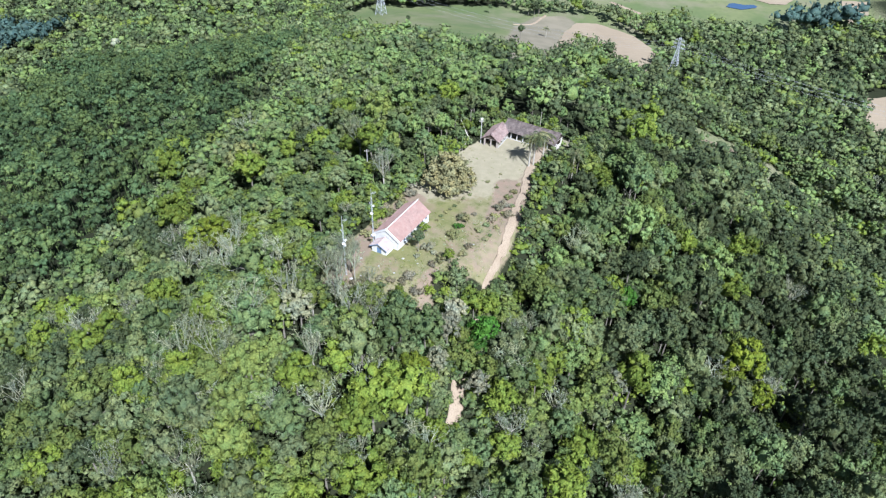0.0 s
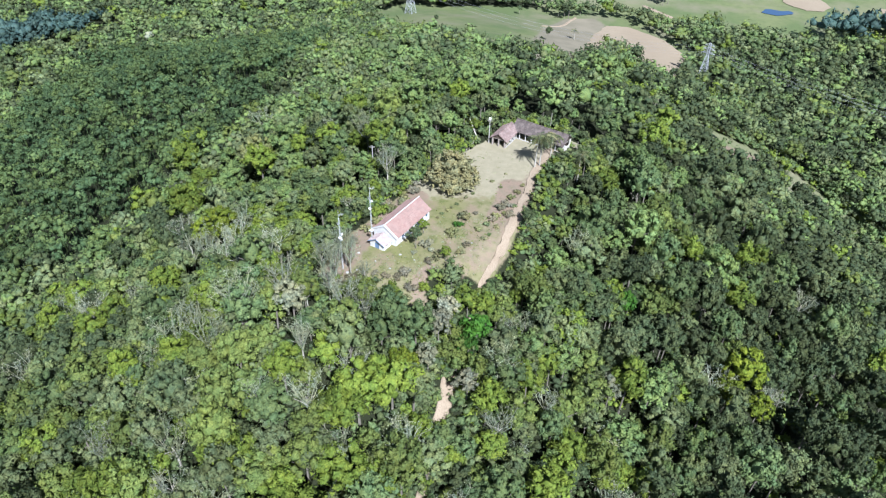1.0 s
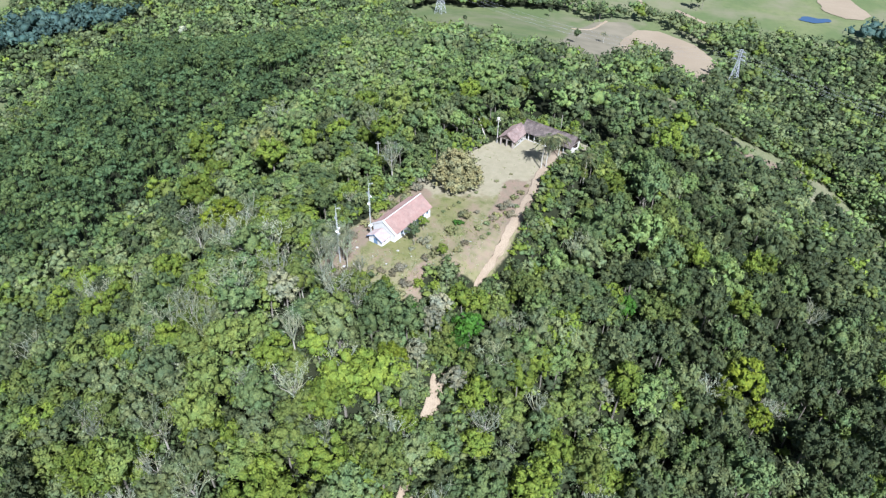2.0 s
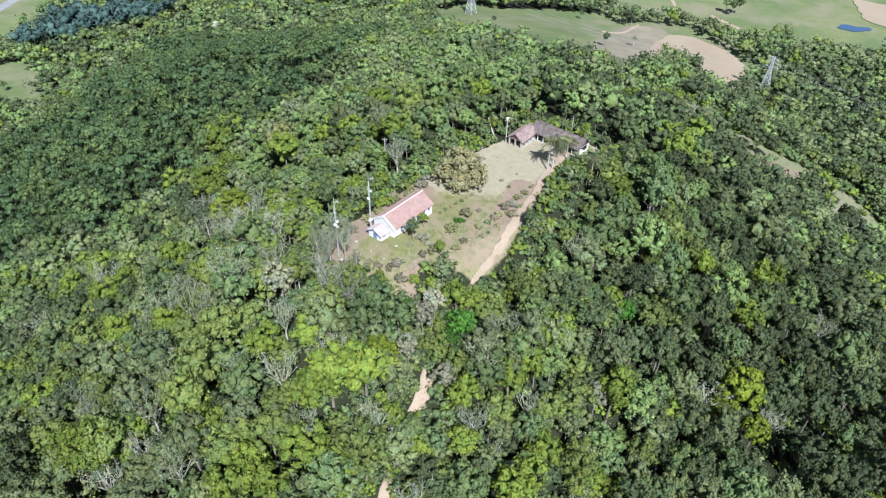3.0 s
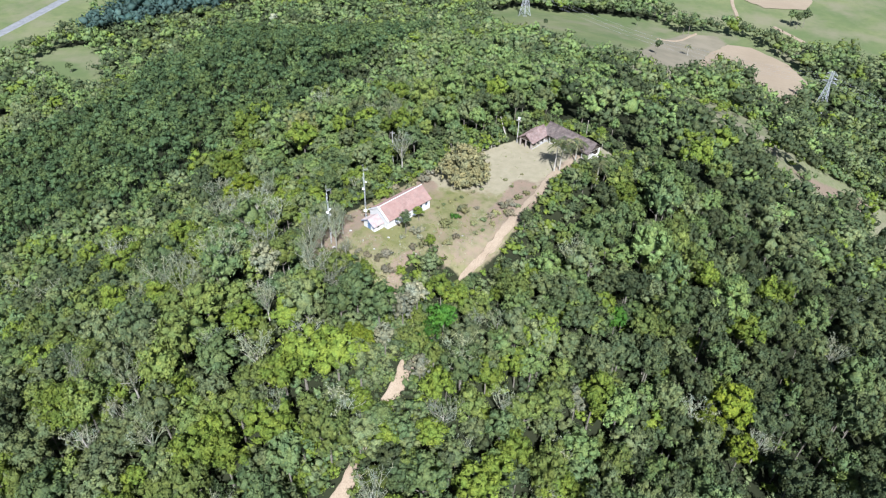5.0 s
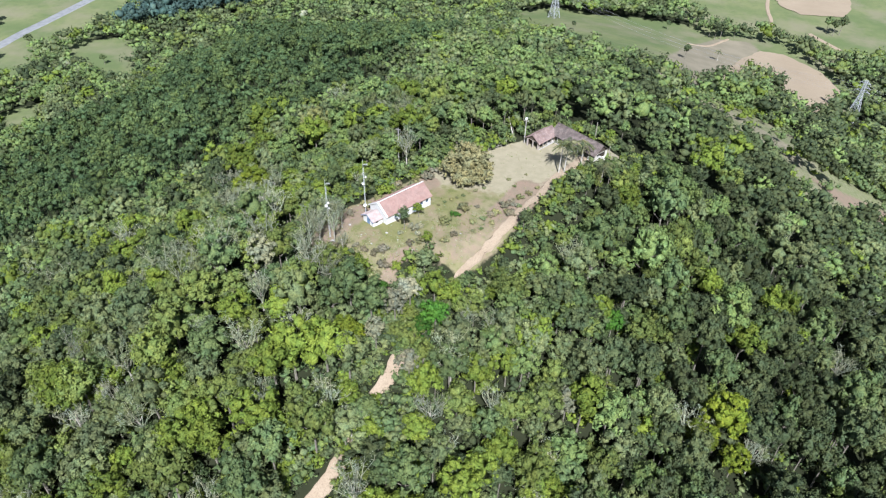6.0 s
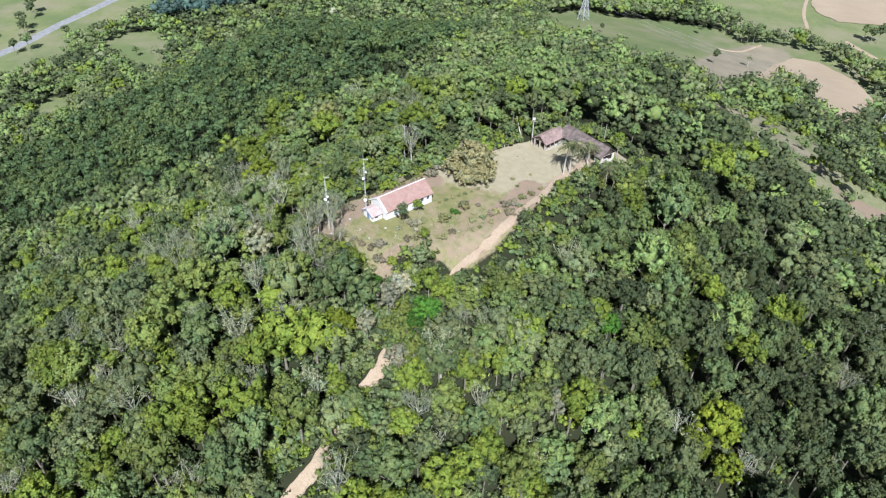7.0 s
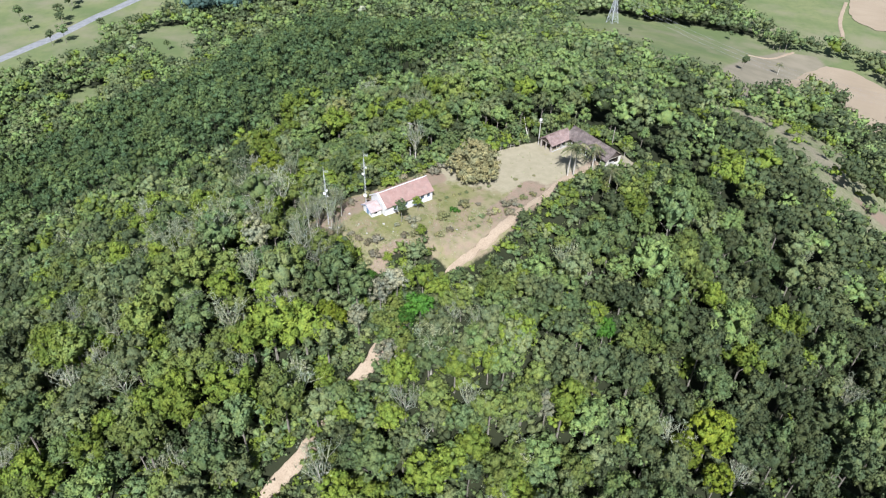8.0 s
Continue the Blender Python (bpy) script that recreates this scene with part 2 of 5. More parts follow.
CLEARING = ((-22.6, 104.6), (-22.4, 109), (-19.6, 115.5), (-15.8, 120), (-11.2, 129), (-8.3, 133.5), (-4.5, 140), (0.6, 147), (4.6, 154), (11, 162), (16, 168), (26, 171), (37, 167), (36.5, 163.5), (31, 161.5),
            (28.4, 156), (25, 149.2), (23.2, 144), (22, 137.6), (19.8, 130), (18.3, 124), (16.9, 119), (15.0, 115), (13.0, 111), (11.0, 107.6), (8, 108), (4.4, 107.4), (1.4, 107), (-0.6, 103.6), (-0.4, 99.6), (-1.6, 97.2), (-3.4, 97), (-5, 100), (-10.4, 100.2), (-15.4, 101.2))
PASTURE = ((-68, 527), (-60, 470), (-53, 438), (-19, 403), (5, 389), (34, 380), (50, 368), (62, 378), (80, 420), (90, 448), (102, 468), (112, 446), (115, 414), (128, 416), (144, 443),
           (156, 470), (144, 505), (121, 545), (97, 548), (77, 536), (60, 552), (22, 552), (-17, 541), (-45, 551))
FIELD = ((70, 418), (80, 420), (90, 448), (102, 468), (112, 446), (115, 414), (128, 416), (144, 443), (156, 470), (144, 505), (122, 528), (106, 527), (92, 499), (80, 452))
FALLOW = ((40, 372), (62, 374), (76, 430), (80, 452), (92, 499), (106, 527), (99, 545), (75, 538), (55, 500), (44, 440))
VALLEY_FIELDS = ((34, 631), (50, 596), (76, 566), (98, 560), (118, 564), (138, 550), (152, 526), (168, 536), (186, 540), (199, 526), (232, 518), (258, 512), (275, 528), (335, 533), (380, 600), (420, 760), (40, 760))
STUBBLE_FAR = ((121, 655), (124, 640), (140, 624), (172, 630), (180, 655), (185, 720), (119, 730))
STUBBLE_EAST = ((266, 622), (264, 600), (276, 584), (290, 584), (300, 594), (293, 640), (268, 650))
FIELD_EAST = ((250, 356), (265, 350), (310, 346), (310, 420), (272, 410))
FIELD_FAR_EAST = ((322, 538), (338, 538), (364, 594), (340, 596))
ROADSIDE = ((-362, 250), (-348, 296), (-340, 320), (-362, 344), (-356, 368), (-358, 395), (-354, 442), (-366, 480), (-378, 530), (-560, 560), (-600, 330), (-480, 230))
GLADE_WEST = ((-336, 345), (-340, 366), (-328, 378), (-317, 386), (-286, 346), (-262, 333), (-256, 315), (-274, 312), (-300, 328))
GLADE_SLOPE = ((-306, 252), (-306, 266), (-294, 281), (-275, 264), (-279, 246))
CORRIDOR = ((70, 358), (88, 360), (98, 352), (113, 345), (112, 298), (119, 290), (130, 299), (150, 303), (168, 299), (182, 268), (190, 228), (175, 216), (157, 243), (140, 247), (118, 245), (98, 236), (83, 242), (68, 268), (57, 290), (50, 318), (52, 344))
STRIP = ((57, 342), (75, 340), (83, 322), (97, 298), (99, 277))
BARE_STRIP = ((100, 272), (110, 268), (124, 276), (140, 288), (149, 293), (150, 288), (142, 270), (132, 264), (118, 257), (106, 261))


def inside(poly, x, y):
    """Signed distance to the outline of a patch of land, positive inside."""
    x, y = np.asarray(x, float), np.asarray(y, float)
    best, odd = np.full(x.shape, 1e9), np.zeros(x.shape, bool)
    for (ax, ay), (bx, by) in zip(poly, poly[1:] + poly[:1]):
        ex, ey = bx - ax, by - ay
        k = np.clip(((x - ax) * ex + (y - ay) * ey) / (ex * ex + ey * ey), 0, 1)
        best = np.minimum(best, np.hypot(x - ax - k * ex, y - ay - k * ey))
        if ay != by:
            odd ^= ((ay > y) != (by > y)) & (x < (bx - ax) * (y - ay) / (by - ay) + ax)
    return np.where(odd, best, -best)


def near_line(line, x, y):
    x, y = np.asarray(x, float), np.asarray(y, float)
    best = np.full(x.shape, 1e9)
    for (ax, ay), (bx, by) in zip(line, line[1:]):
        ex, ey = bx - ax, by - ay
        k = np.clip(((x - ax) * ex + (y - ay) * ey) / (ex * ex + ey * ey), 0, 1)
        best = np.minimum(best, np.hypot(x - ax - k * ex, y - ay - k * ey))
    return best


TRACK = ((27.5, 159), (25.4, 153.5), (23.2, 148), (21.8, 142.6), (20.3, 136.2), (18.2, 130), (16.8, 124.4), (15.1, 119), (13.2, 114), (11.2, 109.6), (9.9, 106), (8.6, 101), (6.5, 95.4), (5.2, 90), (4.9, 85), (4.0, 81), (2.6, 74), (1.5, 66), (0.4, 61.5), (-1.0, 57), (-3, 51), (-6, 42))
ROAD = ((-396, 200), (-396, 286), (-395.5, 308), (-395, 331), (-399, 372), (-400, 400), (-404, 470), (-415, 620))


def mesh_object(name, verts, faces, mats, parent=None, indices=None, smooth_shade=False):
    data = bpy.data.meshes.new(name)
    data.from_pydata([tuple(v) for v in verts], [], faces)
    for mat in mats if isinstance(mats, (list, tuple)) else [mats]:
        data.materials.append(mat)
    if indices is not None:
        data.polygons.foreach_set("material_index", indices)
    if smooth_shade:
        data.polygons.foreach_set("use_smooth", [True] * len(data.polygons))
    ob = new(name, data)
    ob.parent = parent
    return ob


def axis(stops):
    """Grid lines: (from, to, step) stretches joined."""
    out = []
    for a, b, step in stops:
        out.extend(np.linspace(a, b, max(1, int(round((b - a) / step))), endpoint=False))
    return np.array(out + [stops[-1][1]])


def build_ground():
    xs = axis(((-5000, -1200, 400), (-1200, -500, 60), (-500, -36, 5), (-36, 42, 0.85), (42, 330, 5), (330, 1200, 60), (1200, 5000, 400)))
    ys = axis(((-5000, -300, 400), (-300, 20, 20), (20, 92, 3), (92, 176, 0.85), (176, 640, 5), (640, 1200, 40), (1200, 5000, 400)))
    gx, gy = np.meshgrid(xs, ys)
    gz = height(gx, gy)
    n, m = gx.shape
    idx = np.arange(n * m).reshape(n, m)
    quads = np.stack([idx[:-1, :-1], idx[:-1, 1:], idx[1:, 1:], idx[1:, :-1]], -1).reshape(-1, 4)
    data = bpy.data.meshes.new("ground")
    data.vertices.add(n * m)
    data.vertices.foreach_set("co", np.stack([gx, gy, gz], -1).ravel())
    data.loops.add(quads.size)
    data.loops.foreach_set("vertex_index", quads.ravel())
    data.polygons.add(len(quads))
    data.polygons.foreach_set("loop_start", np.arange(0, quads.size, 4))
    data.polygons.foreach_set("use_smooth", np.ones(len(quads), bool))
    data.update(calc_edges=True)
    x, y = gx.ravel(), gy.ravel()
    soft = lambda poly, width: smooth(-width, width, inside(poly, x, y))
    top = smooth(126, 140, y - 0.15 * x)
    worn = np.maximum.reduce([smooth(3.4, 1.0, near_line(TRACK, x, y)) * 0.62 * smooth(116, 126, y) * smooth(152, 142, y),
                              smooth(4.8, 1.6, near_line(((14.2, 126.5), (16.0, 133), (17.2, 140)), x, y)) * 0.9,
                              smooth(4.5, 1.5, near_line(((-20, 103), (-17, 111), (-12.5, 120), (-5, 133)), x, y)) * 0.8,
                              smooth(2.6, 0.8, near_line(((-1.6, 96), (-2.0, 104), (0, 107)), x, y)) * 0.75,
                              smooth(5.5, 2.0, near_line(((5, 110), (10, 113.5), (14, 122)), x, y)) * 0.5,
                              smooth(-3, 3, inside(BARE_STRIP, x, y)) * 0.75])
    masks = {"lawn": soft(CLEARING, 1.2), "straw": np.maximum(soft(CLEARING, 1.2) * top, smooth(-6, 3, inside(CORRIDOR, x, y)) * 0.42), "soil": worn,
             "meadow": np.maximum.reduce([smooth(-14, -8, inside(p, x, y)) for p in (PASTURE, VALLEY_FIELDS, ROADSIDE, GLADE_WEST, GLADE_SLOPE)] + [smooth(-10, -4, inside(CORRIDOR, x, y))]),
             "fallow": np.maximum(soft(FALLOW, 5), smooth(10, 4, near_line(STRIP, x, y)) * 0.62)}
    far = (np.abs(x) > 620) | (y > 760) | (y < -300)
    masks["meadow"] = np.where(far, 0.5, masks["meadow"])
    for name, values in masks.items():
        layer = data.attributes.new(name, "FLOAT", "POINT")
        layer.data.foreach_set("value", values.astype(np.float32))
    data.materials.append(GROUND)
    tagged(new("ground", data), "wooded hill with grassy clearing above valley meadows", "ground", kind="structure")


build_ground()


def drape(name, poly, mat, lift, label, category, cuts=4):
    """A patch of field or water laid over the ground, with an uneven outline."""
    bm = bmesh.new()
    bm.faces.new([bm.verts.new((x, y, 0)) for x, y in poly])
    bmesh.ops.triangulate(bm, faces=bm.faces[:])
    for _ in range(cuts):
        bmesh.ops.subdivide_edges(bm, edges=bm.edges[:], cuts=1, use_grid_fill=True)
    for v in bm.verts:
        if v.is_boundary:
            v.co.x += 1.6 * noise.noise(v.co * 0.12) + 0.5 * noise.noise(v.co * 0.6)
            v.co.y += 1.6 * noise.noise(v.co * 0.12 + Vector((9, 3, 1))) + 0.5 * noise.noise(v.co * 0.6 + Vector((2, 7, 4)))
    for v in bm.verts:
        v.co.z = ground_at(v.co.x, v.co.y) + lift
    data = bpy.data.meshes.new(name)
    bm.normal_update()
    for f in bm.faces:
        f.smooth = True
        if f.normal.z < 0:
            f.normal_flip()
    bm.to_mesh(data)
    data.materials.append(mat)
    return tagged(new(name, data), label, category, kind="structure")


drape("ploughed_field", FIELD, PLOUGHED, 0.5, "bare tan ploughed field beside the pasture", "field")
drape("ploughed_field", FIELD_EAST, PLOUGHED, 0.4, "bare tan ploughed field at the forest edge", "field")
drape("ploughed_field", FIELD_FAR_EAST, PLOUGHED, 0.4, "bare tan field behind tall valley trees", "field")
drape("ploughed_field", STUBBLE_FAR, PLOUGHED, 0.4, "bare pinkish field in the valley", "field")
drape("ploughed_field", STUBBLE_EAST, PLOUGHED, 0.4, "bare pale field beside the pond", "field")
drape("pond", tuple((250 + 13 * math.cos(a * 0.45), 577 + 6.5 * math.sin(a * 0.45) + 1.5 * math.sin(a * 1.7)) for a in range(14)), WATER, 0.45, "small blue pond in a green meadow", "pond", 2)


def ribbon(name, line, width, mat, lift, label, category, step=0.8, ragged=0.25):
    """A track along a line over the ground, crowned in the middle, with ragged edges."""
    pts = [Vector((*p, 0)) for p in line]
    path = []
    for i in range(len(pts) - 1):
        p0, p1, p2, p3 = pts[max(i - 1, 0)], pts[i], pts[i + 1], pts[min(i + 2, len(pts) - 1)]
        count = max(2, int((p2 - p1).length / step))
        for k in range(count):
            u = k / count
            path.append(0.5 * ((2 * p1) + (p2 - p0) * u + (2 * p0 - 5 * p1 + 4 * p2 - p3) * u * u + (3 * p1 - p0 - 3 * p2 + p3) * u ** 3))
    path.append(pts[-1])
    cols = (-1.12, -0.95, -0.72, -0.45, -0.2, 0.0, 0.2, 0.45, 0.72, 0.95, 1.12)
    verts, faces = [], []
    for i, p in enumerate(path):
        d = (path[min(i + 1, len(path) - 1)] - path[max(i - 1, 0)]).normalized()
        side = Vector((d.y, -d.x, 0))
        half = width(p.y) / 2 if callable(width) else width / 2
        for c in cols:
            edge = ragged * noise.noise(Vector((p.x * 0.5, p.y * 0.5, 3.0 if c > 0 else -3.0))) * (abs(c) > 0.9) * 2
            q = p + side * (c * half + edge * (1 if c > 0 else -1))
            rut = -0.05 if abs(abs(c) - 0.45) < 0.01 else 0.0
            verts.append((q.x, q.y, ground_at(q.x, q.y) + lift + rut - (lift + 0.12) * (abs(c) > 1)))
    k = len(cols)
    for i in range(len(path) - 1):
        for j in range(k - 1):
            faces.append((i * k + j, i * k + j + 1, (i + 1) * k + j + 1, (i + 1) * k + j))
    return tagged(mesh_object(name, verts, faces, mat, smooth_shade=True), label, category, kind="structure")


ribbon("dirt_track", TRACK, lambda y: 1.15 + 0.65 * float(smooth(111, 124, y)) + 1.2 * float(smooth(97, 90, y)), TRACK_EARTH, 0.24, "pale bare-earth track climbing to the farmstead", "track", 0.7, 0.24)
ribbon("farm_path", ((55, 508), (65, 511), (72, 518), (79, 533), (84, 543)), 1.8, TRACK_EARTH, 0.35, "pale worn path across the fallow field", "path", 2.0, 0.3)
ribbon("farm_path", ((117, 590), (116, 602), (114, 637), (118, 683)), 2.6, TRACK_EARTH, 0.4, "pale farm path between valley meadows", "path", 4.0, 0.3)
ribbon("farm_path", ((143, 582), (148, 574), (154, 566), (162, 555)), 3.2, TRACK_EARTH, 0.4, "pale farm path beside the valley trees", "path", 3.0, 0.3)
ribbon("road", ROAD, 7.5, ASPHALT, 0.5, "grey asphalt country road along the valley", "road", 6, 0.2)

# ---- plants ----
ICO = ((0, 0, 1), (0.894, 0, 0.447), (0.276, 0.851, 0.447), (-0.724, 0.526, 0.447), (-0.724, -0.526, 0.447), (0.276, -0.851, 0.447),
       (0.724, 0.526, -0.447), (-0.276, 0.851, -0.447), (-0.894, 0, -0.447), (-0.276, -0.851, -0.447), (0.724, -0.526, -0.447), (0, 0, -1))
ICO_FACES = ((0, 1, 2), (0, 2, 3), (0, 3, 4), (0, 4, 5), (0, 5, 1), (1, 6, 2), (2, 7, 3), (3, 8, 4), (4, 9, 5), (5, 10, 1),
             (6, 7, 2), (7, 8, 3), (8, 9, 4), (9, 10, 5), (10, 6, 1), (11, 7, 6), (11, 8, 7), (11, 9, 8), (11, 10, 9), (11, 6, 10))


def leaf_quads(rng, centres, normals, size, thin=0.62):
    """One kite-shaped spray of leaves at each centre."""
    n = len(centres)
    normals = normals / np.linalg.norm(normals, axis=1, keepdims=True)
    helper = rng.normal(size=(n, 3))
    u = np.cross(normals, helper)
    u /= np.linalg.norm(u, axis=1, keepdims=True) + 1e-9
    v = np.cross(normals, u)
    s = size * rng.uniform(0.55, 1.35, (n, 1))
    bend = normals * s * rng.uniform(-0.2, 0.25, (n, 1))
    k = thin * rng.uniform(0.7, 1.2, (n, 1))
    quad = np.stack([centres - u * s, centres - v * s * k + bend, centres + u * s, centres + v * s * k + bend], 1)
    return quad.reshape(-1, 3), np.arange(4 * n).reshape(n, 4)


def leaf_tris(rng, centres, normals, size):
    """One ragged three-cornered spray of leaves at each centre."""
    n = len(centres)
    normals = normals / np.linalg.norm(normals, axis=1, keepdims=True)
    u = np.cross(normals, rng.normal(size=(n, 3)))
    u /= np.linalg.norm(u, axis=1, keepdims=True) + 1e-9
    v = np.cross(normals, u)
    s = size * rng.uniform(0.6, 1.4, (n, 1))
    corners = []
    for k in range(3):
        a = 2.094 * k + rng.uniform(-0.45, 0.45, (n, 1))
        r = s * rng.uniform(0.65, 1.35, (n, 1))
        corners.append(centres + (u * np.cos(a) + v * np.sin(a)) * r + normals * s * rng.uniform(-0.16, 0.16, (n, 1)))
    return np.stack(corners, 1).reshape(-1, 3), np.arange(3 * n).reshape(n, 3)


def crown_arrays(seed, radius, base, top, clumps, sprays, leaf, low=-0.25, heart=0.66, jitter=0.45, fill=1.0, hull=0.9):
    """A crown of many rounded leaf clumps set over an uneven dome, each with sprays of leaves standing off it, and a shaded heart."""
    rng = np.random.default_rng(seed)
    k = np.arange(clumps) + 0.5
    dz = 1 - (1 - low) * k / clumps
    az = k * 2.39996 + rng.uniform(0, 6.28)
    ring = np.sqrt(np.clip(1 - dz ** 2, 0, 1))
    d = np.stack([ring * np.cos(az), ring * np.sin(az), dz], 1) + rng.normal(scale=0.16, size=(clumps, 3))
    d /= np.linalg.norm(d, axis=1, keepdims=True)
    pull = rng.normal(size=(6, 3))
    pull /= np.linalg.norm(pull, axis=1, keepdims=True)
    swell = 1 + (np.exp(5 * (d @ pull.T - 1)) * rng.uniform(-0.42, 0.30, 6)).sum(1)
    swell = np.clip(swell, 0.5, 1.3) * rng.uniform(0.84, 1.08, clumps)
    size = 0.8 * radius * math.sqrt(2 * (1 - low) * fill / clumps)
    r = size * rng.uniform(0.7, 1.3, clumps)
    lean = np.array([*rng.uniform(-0.14, 0.14, 2) * radius, 0])
    middle = np.array([0, 0, base + (top - base) * 0.54]) + lean * 0.5
    reach = np.array([radius * 0.82, radius * 0.82, max((top - base) * 0.46 - size * 0.7, 0.2)])
    c = middle + d * reach * swell[:, None] + lean * np.clip(d[:, 2:3], 0, 1)
    squash = np.array([1, 1, 0.82])
    ico = np.array(ICO)
    verts = [middle + ico * reach * heart * rng.uniform(0.8, 1.1, (12, 1))]
    tris = [np.array(ICO_FACES)]
    for i in range(clumps):
        tris.append(np.array(ICO_FACES) + 12 * len(verts))
        verts.append(c[i] + (ico * rng.uniform(0.45, 1.12, (12, 1)) + rng.normal(scale=0.12, size=(12, 3))) * r[i] * hull * squash)
    verts, tris = np.concatenate(verts), np.concatenate(tris)
    pick = rng.choice(clumps, sprays, p=r ** 2 / np.sum(r ** 2))
    n = rng.normal(size=(sprays, 3))
    n /= np.linalg.norm(n, axis=1, keepdims=True)
    n = n * 0.85 + d[pick] * 0.75
    n /= np.linalg.norm(n, axis=1, keepdims=True)
    centre = c[pick] + n * squash * r[pick, None] * rng.uniform(0.62, 1.28, (sprays, 1))
    q, f = leaf_tris(rng, centre, n + rng.normal(scale=jitter, size=n.shape), leaf)
    return np.concatenate([verts, q]), np.concatenate([tris, f + len(verts)]), np.zeros((0, 4), int)


def twig_arrays(seed, radius, base, top, count, twigs):
    """A leafless crown: limbs that fork twice and a mist of short twigs."""
    rng = np.random.default_rng(seed)
    verts, quads, ends = [], [], []

    def stick(a, b, ra, rb):
        d = b - a
        u = np.cross(d, rng.normal(size=3))
        u /= np.linalg.norm(u) + 1e-9
        v = np.cross(d, u) / (np.linalg.norm(d) + 1e-9)
        k = 4 * len(verts) // 4
        start = sum(len(x) for x in verts)
        ring = [u * math.cos(t) + v * math.sin(t) for t in (0, 2.094, 4.189)]
        verts.append(np.array([a + p * ra for p in ring] + [b + p * rb for p in ring]))
        for j in range(3):
            quads.append((start + j, start + (j + 1) % 3, start + 3 + (j + 1) % 3, start + 3 + j))

    for i in range(count):
        ang = 2.4 * i + rng.uniform(-0.4, 0.4)
        reach = radius * rng.uniform(0.45, 0.8)
        a = np.array([0, 0, base * rng.uniform(0.75, 1.0)])
        b = np.array([math.cos(ang) * reach, math.sin(ang) * reach, base + (top - base) * rng.uniform(0.4, 0.8)])
        stick(a, b, 0.13, 0.075)
        for _ in range(4):
            e = b + np.array([*rng.normal(scale=radius * 0.26, size=2), (top - base) * rng.uniform(0.05, 0.3)])
            stick(a + (b - a) * rng.uniform(0.55, 1.0), e, 0.065, 0.04)
            for _ in range(4):
                g = e + rng.normal(scale=radius * 0.13, size=3) + np.array([0, 0, 0.25])
                stick(e, g, 0.045, 0.02)
                ends.append(g)
    ends = np.array(ends)
    centre = ends[rng.integers(0, len(ends), twigs)] + rng.normal(scale=radius * 0.09, size=(twigs, 3))
    verts = np.concatenate(verts)
    q, f = leaf_quads(rng, centre, rng.normal(size=(twigs, 3)) + np.array([0, 0, 0.6]), 0.16, 0.3)
    return np.concatenate([verts, q]), np.zeros((0, 3), int), np.concatenate([np.array(quads), f + len(verts)])


def fill_mesh(name, verts, tris, quads, mats, tri_mat=None, quad_mat=None):
    """A mesh from arrays of corners, triangles and quads."""
    data = bpy.data.meshes.new(name)
    data.vertices.add(len(verts))
    data.vertices.foreach_set("co", np.ascontiguousarray(verts, dtype=np.float32).ravel())
    loops = np.concatenate([tris.ravel(), quads.ravel()])
    data.loops.add(len(loops))
    data.loops.foreach_set("vertex_index", loops.astype(np.int32))
    data.polygons.add(len(tris) + len(quads))
    starts = np.concatenate([np.arange(len(tris)) * 3, len(tris) * 3 + np.arange(len(quads)) * 4])
    data.polygons.foreach_set("loop_start", starts.astype(np.int32))
    for mat in mats:
        data.materials.append(mat)
    if tri_mat is not None:
        data.polygons.foreach_set("material_index", np.concatenate([tri_mat, quad_mat]).astype(np.int32))
    data.polygons.foreach_set("use_smooth", np.ones(len(tris) + len(quads), bool))
    data.update(calc_edges=True)
    return data


def trunk_mesh(seed, high, girth, limbs=3, lean=0.0, mat=None):
    """A tapered, slightly bent trunk with a few limbs."""
    rng = random.Random(seed)
    bm = bmesh.new()

    def limb(path, radii, sides=5):
        rings = []
        for i, p in enumerate(path):
            d = (path[min(i + 1, len(path) - 1)] - path[max(i - 1, 0)]).normalized()
            u = d.orthogonal().normalized()
            v = d.cross(u)
            rings.append([bm.verts.new(p + (u * math.cos(t) + v * math.sin(t)) * radii[i]) for t in [2 * math.pi * k / sides for k in range(sides)]])
        for a, b in zip(rings, rings[1:]):
            for k in range(sides):
                bm.faces.new((a[k], a[(k + 1) % sides], b[(k + 1) % sides], b[k]))
        bm.faces.new(rings[-1])

    bend = Vector((rng.uniform(-1, 1), rng.uniform(-1, 1), 0)) * 0.06 * high + Vector((lean, 0, 0))
    path = [Vector((0, 0, -0.8)) if i == 0 else Vector((0, 0, high * i / 4)) + bend * (i / 4) ** 2 for i in range(5)]
    limb(path, [girth * 1.35, girth * 0.95, girth * 0.85, girth * 0.7, girth * 0.45])
    for i in range(limbs):
        a = path[2].lerp(path[4], rng.uniform(0.1, 0.9))
        ang = 2 * math.pi * i / limbs + rng.uniform(-0.5, 0.5)
        reach = high * rng.uniform(0.16, 0.3)
        b = a + Vector((math.cos(ang) * reach, math.sin(ang) * reach, reach * 0.8))
        limb([a, a.lerp(b, 0.5) + Vector((0, 0, 0.05 * reach)), b], [girth * 0.45, girth * 0.33, girth * 0.18], 4)
    data = bpy.data.meshes.new("trunk")
    bm.to_mesh(data)
    bm.free()
    data.materials.append(mat or BARK)
    return data


